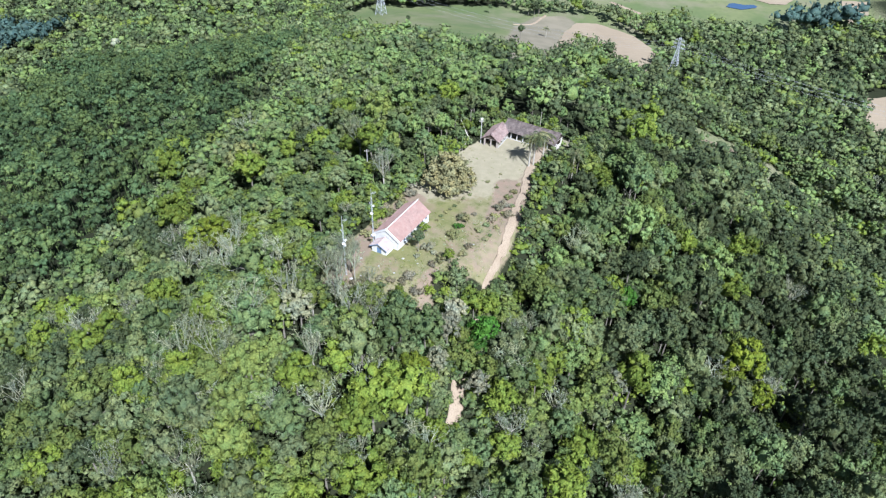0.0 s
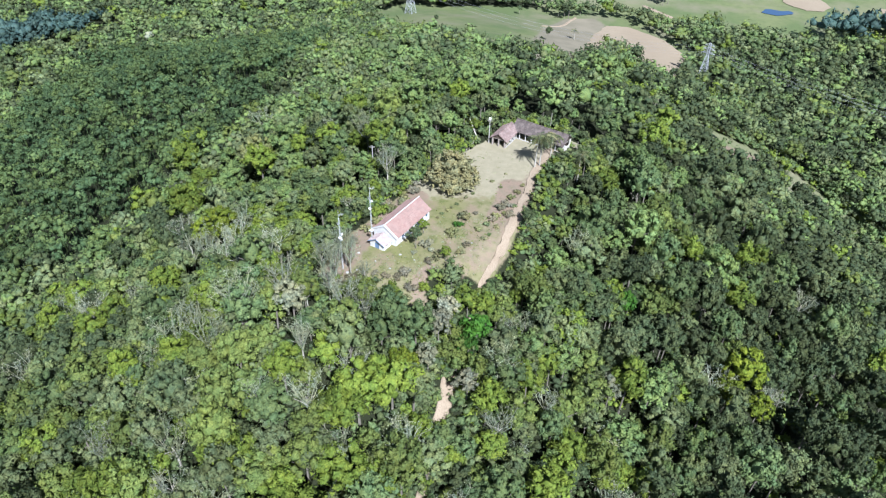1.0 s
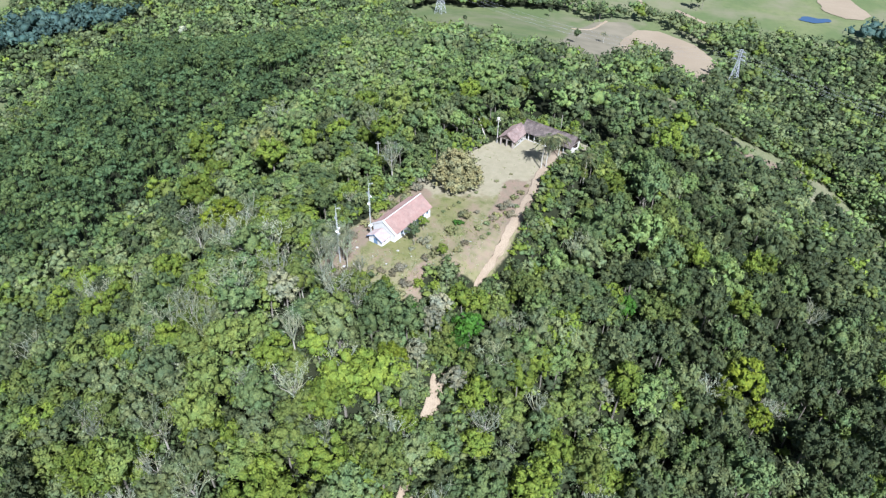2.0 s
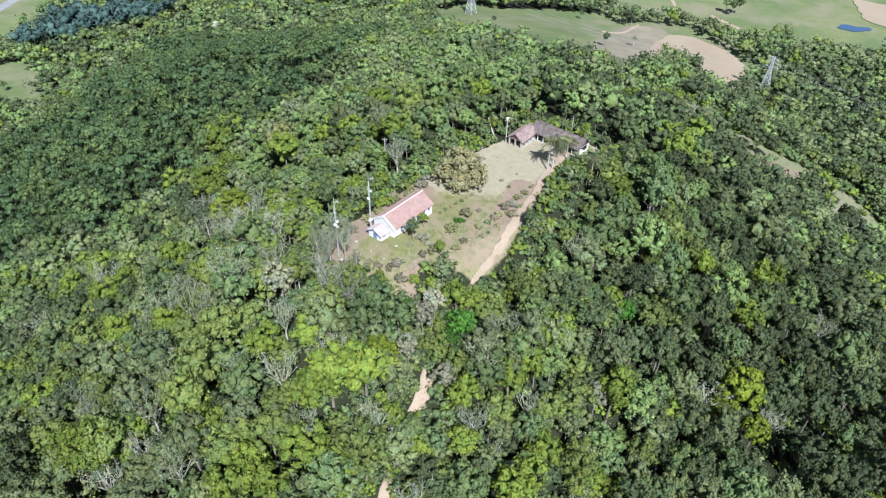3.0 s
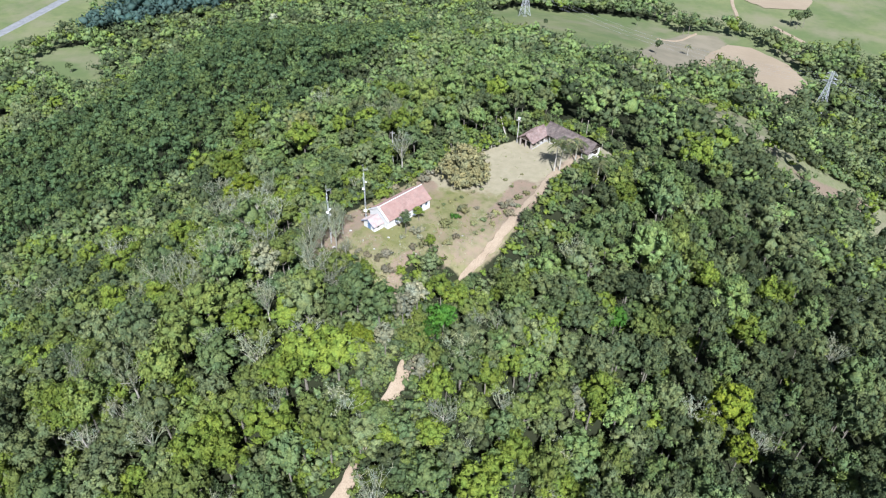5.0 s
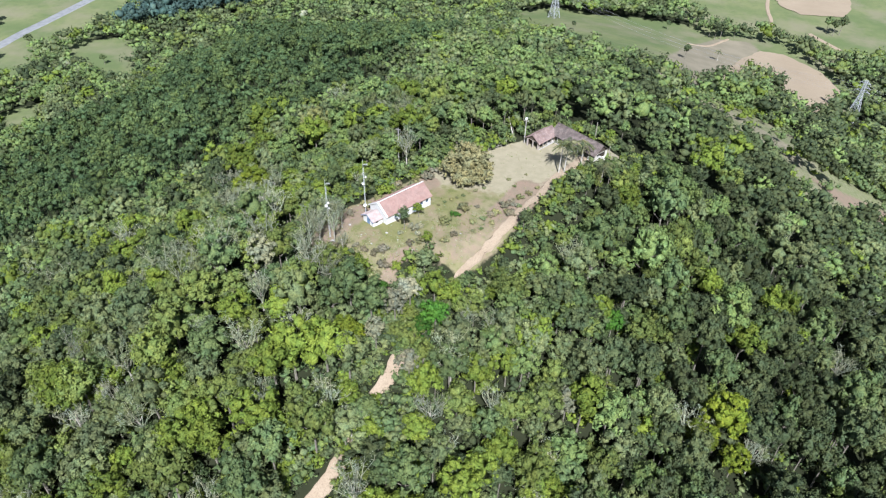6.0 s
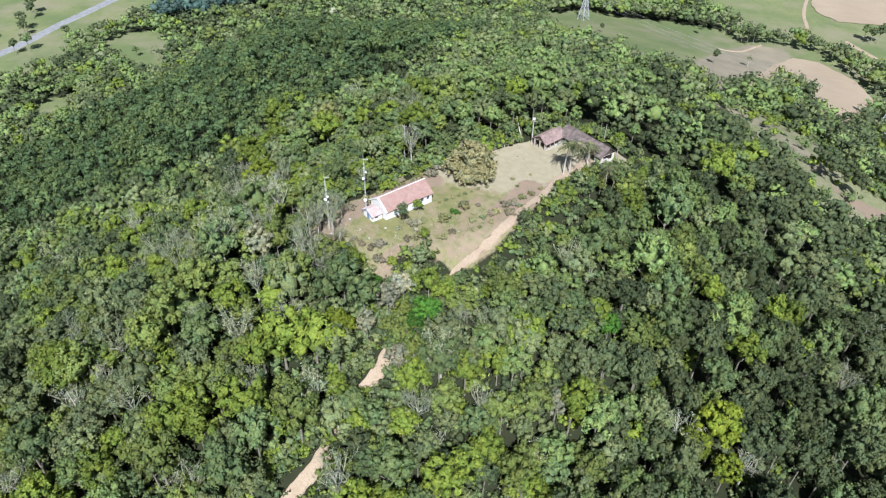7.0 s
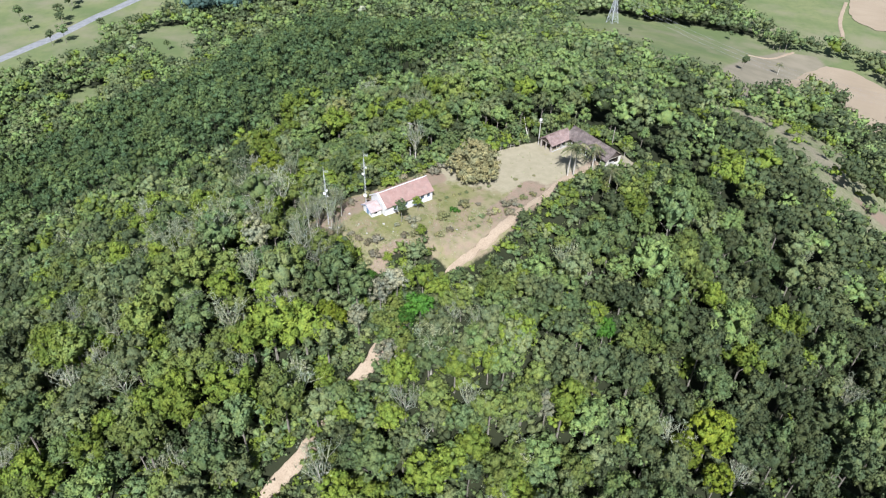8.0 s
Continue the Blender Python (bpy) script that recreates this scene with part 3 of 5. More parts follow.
VARIANTS = 5
TREE_KINDS = {
    # leaves, crown radius, crown base, top, clumps, sprays, spray size, label
    "grey_green_tree": ("grey_green", 3.3, 3.4, 12.2, 21, 680, 0.27, "grey-green broadleaf tree with a dense rounded crown"),
    "yellow_green_tree": ("yellow_green", 3.3, 3.2, 11.6, 20, 660, 0.27, "yellow-green broadleaf tree with a lumpy crown"),
    "mid_green_tree": ("mid_green", 3.4, 3.4, 12.4, 21, 680, 0.27, "green broadleaf tree with a full crown"),
    "dark_green_tree": ("dark_green", 3.2, 3.4, 12.4, 20, 660, 0.27, "dark green broadleaf tree in the hillside forest"),
    "olive_tree": ("olive", 3.2, 3.2, 11.6, 20, 660, 0.27, "olive broadleaf tree with a lumpy crown"),
    "fresh_green_tree": ("fresh_green", 3.4, 3.2, 12.0, 21, 680, 0.27, "rich green broadleaf tree with a full crown"),
    "bright_yellow_tree": ("bright_yellow", 3.5, 4.2, 12.6, 44, 900, 0.28, "bright yellow-green tree standing out of the forest"),
    "bright_green_tree": ("bright_green", 3.2, 3.4, 11.6, 30, 600, 0.30, "vivid green tree below the clearing"),
    "pale_yellow_tree": ("pale_yellow", 3.9, 3.2, 12.0, 40, 800, 0.29, "pale yellow domed tree above the forest behind the chapel"),
    "pale_tree": ("pale", 2.8, 4.4, 11.8, 26, 600, 0.25, "pale cream flowering tree among green ones"),
}
PROTO = {}


def build_prototypes():
    """One tree of each kind and variant, far below the ground sheet's seen part: the copies are placed on the hill."""
    for kind, (leaf, radius, base, top, lobes, sprays, size, label) in TREE_KINDS.items():
        PROTO[kind] = []
        for v in range(VARIANTS):
            seed = 100 * len(PROTO) + v
            crown = fill_mesh("crown", *crown_arrays(seed, radius, base, top, lobes, sprays, size), [LEAF[leaf]])
            PROTO[kind].append((trunk_mesh(seed, base + 4.5, 0.18), crown, label))
    PROTO["bare_tree"] = []
    for v in range(VARIANTS):
        crown = fill_mesh("crown", *twig_arrays(900 + v, 3.0, 4.8, 10.8, 9, 360), [LEAF["bare"]])
        PROTO["bare_tree"].append((trunk_mesh(900 + v, 7.6, 0.17, 4, mat=PALE_BARK), crown, "leafless grey tree with pale branching twigs"))


build_prototypes()


def tree(kind, x, y, scale, turn, variant, label="", group="hillside trees", squash=1.0):
    trunk, crown, text = PROTO[kind][variant % VARIANTS]
    root = new(kind)
    root.empty_display_size = 0.5
    root.matrix_basis = Matrix.LocRotScale((x, y, ground_at(x, y) - 0.05), Euler((0, 0, turn)), (scale, scale, scale * squash))
    for name, data in (("trunk", trunk), ("crown", crown)):
        child = new(name, data)
        child.parent = root
    return tagged(root, label or text, "tree", group)


# trees that stand out: place and size
SPECIAL = {
    "bright_yellow_tree": ((68.5, 105, 1.45), (65.0, 101.5, 1.0), (72, 100.5, 0.9), (-3.8, 82.8, 0.8), (-2.2, 84.6, 0.6), (-51.5, 131.5, 1.0), (-56.5, 133.5, 0.85)),
    "yellow_green_tree": ((-82, 191.5, 1.1), (-83.5, 180.5, 1.15), (-66.5, 158.4, 1.15), (-68, 149, 1.2), (-67, 153.5, 1.1), (-10, 75, 1.25), (-4.5, 77, 1.3), (-12, 71.5, 1.2), (-16, 82, 0.9), (-23, 78, 1.0), (-11, 62.6, 1.25), (-16, 57, 1.2), (-6, 64, 1.0), (28, 80, 1.1), (25, 75, 1.1),
                          (20, 90, 1.0), (72, 129, 1.1), (40, 146, 0.9), (-7, 95.5, 0.7), (4.5, 98.3, 0.62), (-50.5, 162, 1.1), (-16, 151, 0.9), (-77.5, 177.5, 1.15), (58, 176, 1.1)),
    "bright_green_tree": ((9.8, 95.2, 0.95), (8.2, 92.2, 0.7), (43, 116, 0.85), (-1.5, 96.0, 0.4)),
    "pale_yellow_tree": ((-53, 168.5, 1.05),),
    "pale_tree": ((-24, 91, 1.1), (4.2, 96.2, 0.85), (2.6, 92.4, 0.9), (37.6, 95, 0.95), (8.4, 84.5, 0.8), (1.0, 86.4, 0.75)),
    "bare_tree": ((62, 102.5, 1.1), (-48, 83, 1.0), (-37, 75, 1.0), (-26, 73, 1.0), (-18, 73.5, 1.0), (-38, 65, 1.1), (-44, 92, 1.1), (-41, 113, 1.2), (-33, 111, 1.2), (-15, 93, 1.0),
                  (-11, 92, 0.9), (76, 104, 1.0), (98, 143, 1.1), (-21, 84, 1.0), (-42, 55, 1.0), (-30, 57, 1.0), (-14, 50, 1.0), (20, 101, 0.8), (-66, 112, 1.1), (-47, 133, 1.1), (-91, 218, 1.2), (-46, 118, 1.1), (-76, 163.4, 1.1), (-53.8, 130.7, 1.1), (-54.5, 126, 1.05), (-46, 125.6, 1.1), (-60, 198, 1.3), (-12, 137, 0.95), (-19.6, 157, 1.15), (-59, 128, 1.1)),
    "olive_tree": ((10.2, 104.8, 0.36), (6.2, 88.6, 0.6), (4.1, 89.8, 0.52), (6.8, 91.7, 0.62), (5.2, 93.4, 0.58)),
    "mid_green_tree": ((-6, 91, 1.0), (-1.5, 90.5, 0.95), (9.0, 103.0, 0.42), (11.8, 106.0, 0.4), (13.0, 107.6, 0.4)),
    "dark_green_tree": ((88, 121, 1.2), (92, 130, 1.2), (36, 142, 0.9), (35, 110, 1.0)),
}


# felled and fallen gaps on the downhill side of the trail
TRAIL_GAPS = ((((3.4, 84), (3.0, 76.5)), 2.5), (((3.6, 83), (7.2, 77)), 2.2), (((0.9, 65), (-0.6, 57)), 2.4), (((0.9, 64), (5.2, 55.5)), 2.8))


def open_land(x, y, margin):
    """Where no forest stands."""
    d = inside(CLEARING, x, y) > -margin
    d |= inside(CORRIDOR, x, y) > 0
    for poly in (PASTURE, VALLEY_FIELDS, ROADSIDE, GLADE_WEST, GLADE_SLOPE, FIELD_EAST, STUBBLE_FAR, STUBBLE_EAST):
        d |= inside(poly, x, y) > -margin * 0.5
    beside = near_line(TRACK, x, y)
    for low, high, gap in ((78.0, 86.0, 2.4), (50, 65.5, 2.6)):
        d |= (beside < gap) & (y > low) & (y < high)
    for gap, wide in TRAIL_GAPS:
        d |= near_line(gap, x, y) < wide
    d |= (beside < 0.7 + 0.6 * margin) & (y > 104)
    d |= near_line(ROAD, x, y) < 9
    d |= (np.hypot(x - 153.6, y - 426) < 8)
    d |= np.hypot(x - 33.5, y - 156) < 6.5
    return d


EUC_EDGE = ((-170, 135), (-120, 142), (-92, 142), (-86, 160), (-82, 178), (-72, 200), (-72, 240), (-76, 320), (-84, 420), (-240, 430), (-235, 370), (-216, 275), (-245, 238), (-262, 180), (-262, 120))


def scatter(seed, x0, x1, y0, y1, step, jitter=0.42):
    rng = np.random.default_rng(seed)
    gx, gy = np.meshgrid(np.arange(x0, x1, step), np.arange(y0, y1, step * 0.87))
    gx = gx + (np.arange(gx.shape[0]) % 2)[:, None] * step * 0.5
    gx = gx + rng.uniform(-jitter, jitter, gx.shape) * step
    gy = gy + rng.uniform(-jitter, jitter, gy.shape) * step
    x, y = gx.ravel(), gy.ravel()
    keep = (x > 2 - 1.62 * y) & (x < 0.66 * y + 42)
    return x[keep], y[keep], rng


def scrub_at(x, y):
    """The young, even growth on the slope behind the chapel."""
    return smooth(-54, -42, x) * smooth(0, -10, x) * smooth(108, 115, y) * smooth(172, 150, y)


def mix_of_kinds(x, y, rng):
    """Which kind grows where: yellower woods on the western slope, greyer ones to the east; lighter and darker kinds
    also carry the fall of light over the hill.
    """
    n = len(x)
    west = smooth(52, 0, x + 0.35 * (y - 100)) * smooth(145, 110, y) * (1 - 0.45 * smooth(-50, -85, x))
    north = smooth(110, 145, y)
    east = smooth(42, 80, x) * smooth(240, 165, y)
    valley = smooth(-10, 50, x) * smooth(160, 220, y)
    patch = np.array([noise.noise(Vector((a * 0.035, b * 0.035, 3.1))) for a, b in zip(x, y)])
    fine = np.array([noise.noise(Vector((a * 0.09, b * 0.09, 8.7))) for a, b in zip(x, y)])
    scrub = scrub_at(x, y)
    rise = smooth(-38, -22, x) * smooth(9, -1, x) * smooth(78, 88, y) * smooth(108, 101, y)
    flank = smooth(18, 30, x) * smooth(130, 118, y)
    u = rng.uniform(0, 1, n)
    weights = np.stack([0.28 - 0.2 * patch - 0.04 * east + 0.45 * rise + 0.12 * flank, 0.05 + 0.15 * west + 0.25 * scrub + (0.24 * west + 0.05) * np.maximum(fine, 0), 0.20 - 0.06 * north + 0.2 * patch + 0.25 * scrub, 0.17 - 0.16 * west + 0.45 * smooth(-45, -80, x) - 0.2 * fine + 0.8 * east + 0.6 * smooth(50, 78, x) * smooth(138, 105, y) + 0.5 * smooth(12, 32, x) * smooth(152, 166, y) * smooth(260, 215, y) + 0.02 * north - 0.3 * scrub + 0.35 * valley - 0.2 * rise + 0.05 * flank - 0.12 * north * smooth(30, -10, x),
                        0.04 + 0.09 * west, 0.08 + 0.02 * north + 0.30 * west - 0.06 * east + 0.15 * np.maximum(-fine, 0) * (1 - 0.6 * north) + 0.30 * scrub, 0.05 + 0.34 * north * (1 - east) * (1 - 0.7 * valley) + 0.08 * (1 - west)], 1)
    weights = np.clip(weights, 0.02, 1.5)
    # fewer light kinds: shade of the steep hollow is put into leaf colour
    hollow_shade = smooth(50, 76, x) * smooth(136, 112, y)
    weights[:, [0, 1, 2, 5, 6]] *= (1 - 0.6 * hollow_shade)[:, None]
    weights /= weights.sum(1, keepdims=True)
    return (u[:, None] > np.cumsum(weights, 1)).sum(1).clip(0, 6)


NAMES = ("grey_green_tree", "yellow_green_tree", "mid_green_tree", "dark_green_tree", "bare_tree", "olive_tree", "fresh_green_tree")


def plant_hill():
    """The trees nearest to the flight, one by one; where a kind runs past its share the rest go to the joined forest."""
    taken, left = [], []
    for kind, places in SPECIAL.items():
        for i, (x, y, s) in enumerate(places):
            s = s * (1.2 if y > 125 and kind not in ("dark_green_tree", "bare_tree") else 1.0)
            tree(kind, x, y, s, 2.4 * i, i)
            taken.append((x, y, 3.0 * s))
            if kind in ("bright_yellow_tree", "bright_green_tree", "pale_tree", "pale_yellow_tree") or (kind in ("bare_tree", "yellow_green_tree") and y > 125):
                taken.append((x - 0.5 * s, y - 4.6 * s, 3.2 * s))
    taken = np.array(taken)
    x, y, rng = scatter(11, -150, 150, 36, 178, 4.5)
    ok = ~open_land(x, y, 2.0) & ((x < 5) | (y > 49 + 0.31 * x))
    for tx, ty, tr in taken:
        ok &= np.hypot(x - tx, y - ty) > tr * 0.7 + 0.9
    ok &= inside(EUC_EDGE, x, y) < 0
    ok &= ~((inside(CLEARING, x, y) > -3.4) & (y < 112) & (x < 9))
    ok &= rng.uniform(0, 1, len(x)) > 0.24 * smooth(36, 66, x) + 0.2 * smooth(58, 80, x) * smooth(122, 98, y)
    x, y = x[ok], y[ok]
    kinds = mix_of_kinds(x, y, rng)
    scale = rng.uniform(0.66, 1.22, len(x)) * np.where(inside(CLEARING, x, y) > -4.5, 0.5, np.where(inside(CLEARING, x, y) > -9, 0.66, np.where(inside(CLEARING, x, y) > -14, 0.84, 1.0)))
    scale *= 1 - 0.28 * scrub_at(x, y)
    rim = inside(CLEARING, x, y)
    scale *= 1 - 0.32 * smooth(-15, -8, rim) * smooth(14, 18, x) * smooth(118, 126, y)
    turn, variant = rng.uniform(0, 6.28, len(x)), rng.integers(0, VARIANTS, len(x))
    squash = rng.uniform(0.8, 1.25, len(x)) * (1 + 0.3 * smooth(35, 65, x) * smooth(175, 140, y)) * (1 - 0.22 * scrub_at(x, y))
    # smaller trees in the gaps that the first ones leave
    fx, fy, _ = scatter(12, -112, 128, 44, 172, 3.3, 0.45)
    near = ~((inside(CLEARING, fx, fy) > -3.4) & (fy < 112) & (fx < 9)) & ~open_land(fx, fy, 1.0) & (inside(EUC_EDGE, fx, fy) < 0) & (fx < 55)
    fx, fy = fx[near], fy[near]
    stand_x, stand_y = list(x) + list(taken[:, 0]), list(y) + list(taken[:, 1])
    cells = {}
    for a, b in zip(stand_x, stand_y):
        cells.setdefault((int(a // 4), int(b // 4)), []).append((a, b))
    extra = []
    for a, b in zip(fx, fy):
        home = (int(a // 4), int(b // 4))
        if all(math.hypot(a - p, b - q) > 2.9 - 0.8 * float(scrub_at(a, b)) for i in (-1, 0, 1) for j in (-1, 0, 1) for p, q in cells.get((home[0] + i, home[1] + j), ())):
            extra.append((a, b))
            cells.setdefault(home, []).append((a, b))
    extra = np.array(extra)
    m = len(extra)
    x, y = np.concatenate([x, extra[:, 0]]), np.concatenate([y, extra[:, 1]])
    kinds = np.concatenate([kinds, mix_of_kinds(extra[:, 0], extra[:, 1], rng)])
    scale = np.concatenate([scale, rng.uniform(0.55, 0.78, m) * np.where(inside(CLEARING, extra[:, 0], extra[:, 1]) > -8, 0.66, 1.0)])
    turn, variant, squash = np.concatenate([turn, rng.uniform(0, 6.28, m)]), np.concatenate([variant, rng.integers(0, VARIANTS, m)]), np.concatenate([squash, rng.uniform(0.85, 1.15, m)])
    order = np.argsort(np.hypot(x - 15, y - 85))
    count = {}
    for i in order:
        kind = NAMES[kinds[i]]
        count[kind] = count.get(kind, 0) + 1
        if count[kind] <= 285 and sum(count.values()) <= 1200:
            tree(kind, x[i], y[i], scale[i], turn[i], variant[i], squash=squash[i])
        else:
            left.append((x[i], y[i], scale[i], turn[i], kinds[i]))
    return left


LEFT_OVER = plant_hill()


def join_forest(name, label, places, protos, mats):
    """Many trees in one mesh: places are rows of x, y, scale, turn, index of the prototype."""
    verts, tris, quads, tri_mat, quad_mat, tones, start = [], [], [], [], [], [], 0
    rng = np.random.default_rng(len(places))
    places = np.asarray(places, float)
    for k, variants in enumerate(protos):
        rows = places[places[:, 4] == k]
        for j, (v, t, q) in enumerate(variants):
            r = rows[j::len(variants)]
            if not len(r):
                continue
            c, s = np.cos(r[:, 3])[:, None], np.sin(r[:, 3])[:, None]
            px = (v[:, 0] * c - v[:, 1] * s) * r[:, 2:3] + r[:, 0:1]
            py = (v[:, 0] * s + v[:, 1] * c) * r[:, 2:3] + r[:, 1:2]
            pz = v[:, 2] * r[:, 2:3] + height(r[:, 0], r[:, 1])[:, None]
            verts.append(np.stack([px, py, pz], -1).reshape(-1, 3))
            shift = (start + np.arange(len(r)) * len(v))[:, None, None]
            tris.append((t[None] + shift).reshape(-1, 3))
            quads.append((q[None] + shift).reshape(-1, 4))
            tri_mat.append(np.full(len(t) * len(r), k))
            quad_mat.append(np.full(len(q) * len(r), k))
            tones.append(np.repeat(rng.uniform(0, 1, len(r)), len(v)))
            start += len(v) * len(r)
    data = fill_mesh(name, np.concatenate(verts), np.concatenate(tris), np.concatenate(quads), mats, np.concatenate(tri_mat), np.concatenate(quad_mat))
    data.attributes.new("tree_tone", "FLOAT", "POINT").data.foreach_set("value", np.concatenate(tones).astype(np.float32))
    return tagged(new(name, data), label, "forest", kind="stuff")


def far_forest():
    mats = [LEAF[k] for k in ("grey_green", "yellow_green", "mid_green", "dark_green", "bare", "olive", "fresh_green")]
    near = [[crown_arrays(300 + 10 * k + j, 3.5, 2.2, 11.8, 11, 92, 0.4, hull=0.85) for j in range(4)] for k in range(7)]
    for j in range(4):
        near[4][j] = twig_arrays(360 + j, 3.0, 4.2, 9.4, 4, 60)
    rest = [list(r) for r in LEFT_OVER]
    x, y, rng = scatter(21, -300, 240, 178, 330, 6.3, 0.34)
    ok = ~open_land(x, y, 2.0) & (inside(EUC_EDGE, x, y) < 0)
    x, y = x[ok], y[ok]
    kinds = mix_of_kinds(x, y, rng)
    edge = inside(CORRIDOR, x, y)
    young = np.where((edge > -26) & (inside(CORRIDOR, x + 1, y + 2) > edge + 0.5) & (x < 116), 0.6, 1.0)
    rest += np.stack([x, y, rng.uniform(0.75, 1.25, len(x)) * young, rng.uniform(0, 6.28, len(x)), kinds], 1).tolist()
    for cx, cy in ((100, 276), (104, 281), (106, 272), (110, 277), (112, 266), (103, 266), (116, 271), (76, 344), (80, 341), (66, 331), (92, 318)):
        rest.append([cx, cy, (0.85 if cx > 95 else 0.6) + 0.3 * abs(math.sin(cx)), cy % 6.0, 3 if cx > 90 else 6])
    x, y, rng = scatter(22, -330, -60, 70, 178, 5.6)
    ok = ~open_land(x, y, 2.0) & (inside(EUC_EDGE, x, y) < 0) & (x < -150)
    x, y = x[ok], y[ok]
    rest += np.stack([x, y, rng.uniform(0.75, 1.2, len(x)), rng.uniform(0, 6.28, len(x)), mix_of_kinds(x, y, rng)], 1).tolist()
    join_forest("forest_middle", "mixed green broadleaf forest covering the hill flanks", rest, near, mats)
    far = [[crown_arrays(400 + 10 * k + j, 4.2, 1.0, 10.6, 3, 36, 0.72, low=0.0, hull=0.75) for j in range(4)] for k in range(8)]
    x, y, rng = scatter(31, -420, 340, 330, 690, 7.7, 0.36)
    ok = ~open_land(x, y, 2.0) & (inside(EUC_EDGE, x, y) < 0)
    x2, y2, _ = scatter(32, -420, -300, 150, 330, 7.2)
    ok2 = ~open_land(x2, y2, 2.0) & (inside(EUC_EDGE, x2, y2) < 0)
    x3, y3, _ = scatter(33, 240, 340, 260, 330, 7.2)
    ok3 = ~open_land(x3, y3, 2.0)
    x, y = np.concatenate([x[ok], x2[ok2], x3[ok3]]), np.concatenate([y[ok], y2[ok2], y3[ok3]])
    kinds = mix_of_kinds(x, y, rng)
    kinds = np.where((kinds == 4) & (rng.uniform(0, 1, len(x)) < 0.9), 2, kinds)
    kinds = np.where((kinds == 1) & (rng.uniform(0, 1, len(x)) < 0.45), 3, kinds)
    stand = inside(((-346, 415), (-330, 400), (-312, 412), (-300, 440), (-272, 462), (-266, 488), (-300, 484), (-330, 458)), x, y) > 0
    kinds = np.where(stand, 7, kinds)
    # a stand of tall dark trees in the valley
    tall = np.array([(262 + 6.5 * i + 2 * math.sin(7 * i), 519 + 3 * (i % 3) + 2 * math.cos(5 * i), 1.9 + 0.5 * abs(math.sin(3 * i)), i, 7) for i in range(9)])
    rows = np.concatenate([np.stack([x, y, rng.uniform(0.75, 1.3, len(x)) * np.where(kinds == 7, 1.45, 1.0), rng.uniform(0, 6.28, len(x)), kinds], 1), tall])
    join_forest("forest_far", "distant green woods along the valley", rows, far, mats + [LEAF["conifer"]])


far_forest()


def eucalyptus_arrays(seed, leaves, leaf):
    """A slim crown of a few feathery clumps high on a bare pale stem."""
    verts, tris, _ = crown_arrays(seed, 2.3, 6.0, 14.2, 3, leaves, leaf, low=0.1, heart=0.5, jitter=0.5, hull=0.8)
    ring = np.array([[math.cos(t), math.sin(t), 0] for t in (0, 1.571, 3.142, 4.712)])
    stem = np.concatenate([ring * 0.13 - np.array([0, 0, 0.5]), ring * 0.06 + np.array([0, 0, 11.0])])
    sides = np.array([(j, (j + 1) % 4, 4 + (j + 1) % 4, 4 + j) for j in range(4)])
    return np.concatenate([stem, verts]), tris + 8, sides


def eucalyptus_wood():
    kinds = [[eucalyptus_arrays(600 + 10 * k + j, 70, 0.42) for j in range(5)] for k in range(2)]
    x, y, rng = scatter(41, -270, -60, 115, 430, 4.7, 0.48)
    ok = (inside(EUC_EDGE, x, y) > 0) & ~open_land(x, y, 1.5)
    x, y = x[ok], y[ok]
    tone = np.array([noise.noise(Vector((a * 0.05, b * 0.05, 5.0))) for a, b in zip(x, y)]) + rng.uniform(-0.4, 0.4, len(x))
    rows = np.stack([x, y, rng.uniform(0.62, 1.2, len(x)), rng.uniform(0, 6.28, len(x)), (tone > 0).astype(float)], 1)
    join_forest("eucalyptus_plantation", "olive-green eucalyptus plantation with slim pale stems", rows, kinds, [LEAF["eucalyptus"], LEAF["eucalyptus_dark"]])


eucalyptus_wood()


def bare_trail(y):
    """The stretches where the trail is not overgrown."""
    return ((y > 80) & (y < 87.5)) | ((y > 55) & (y < 66.5)) | (y > 104)


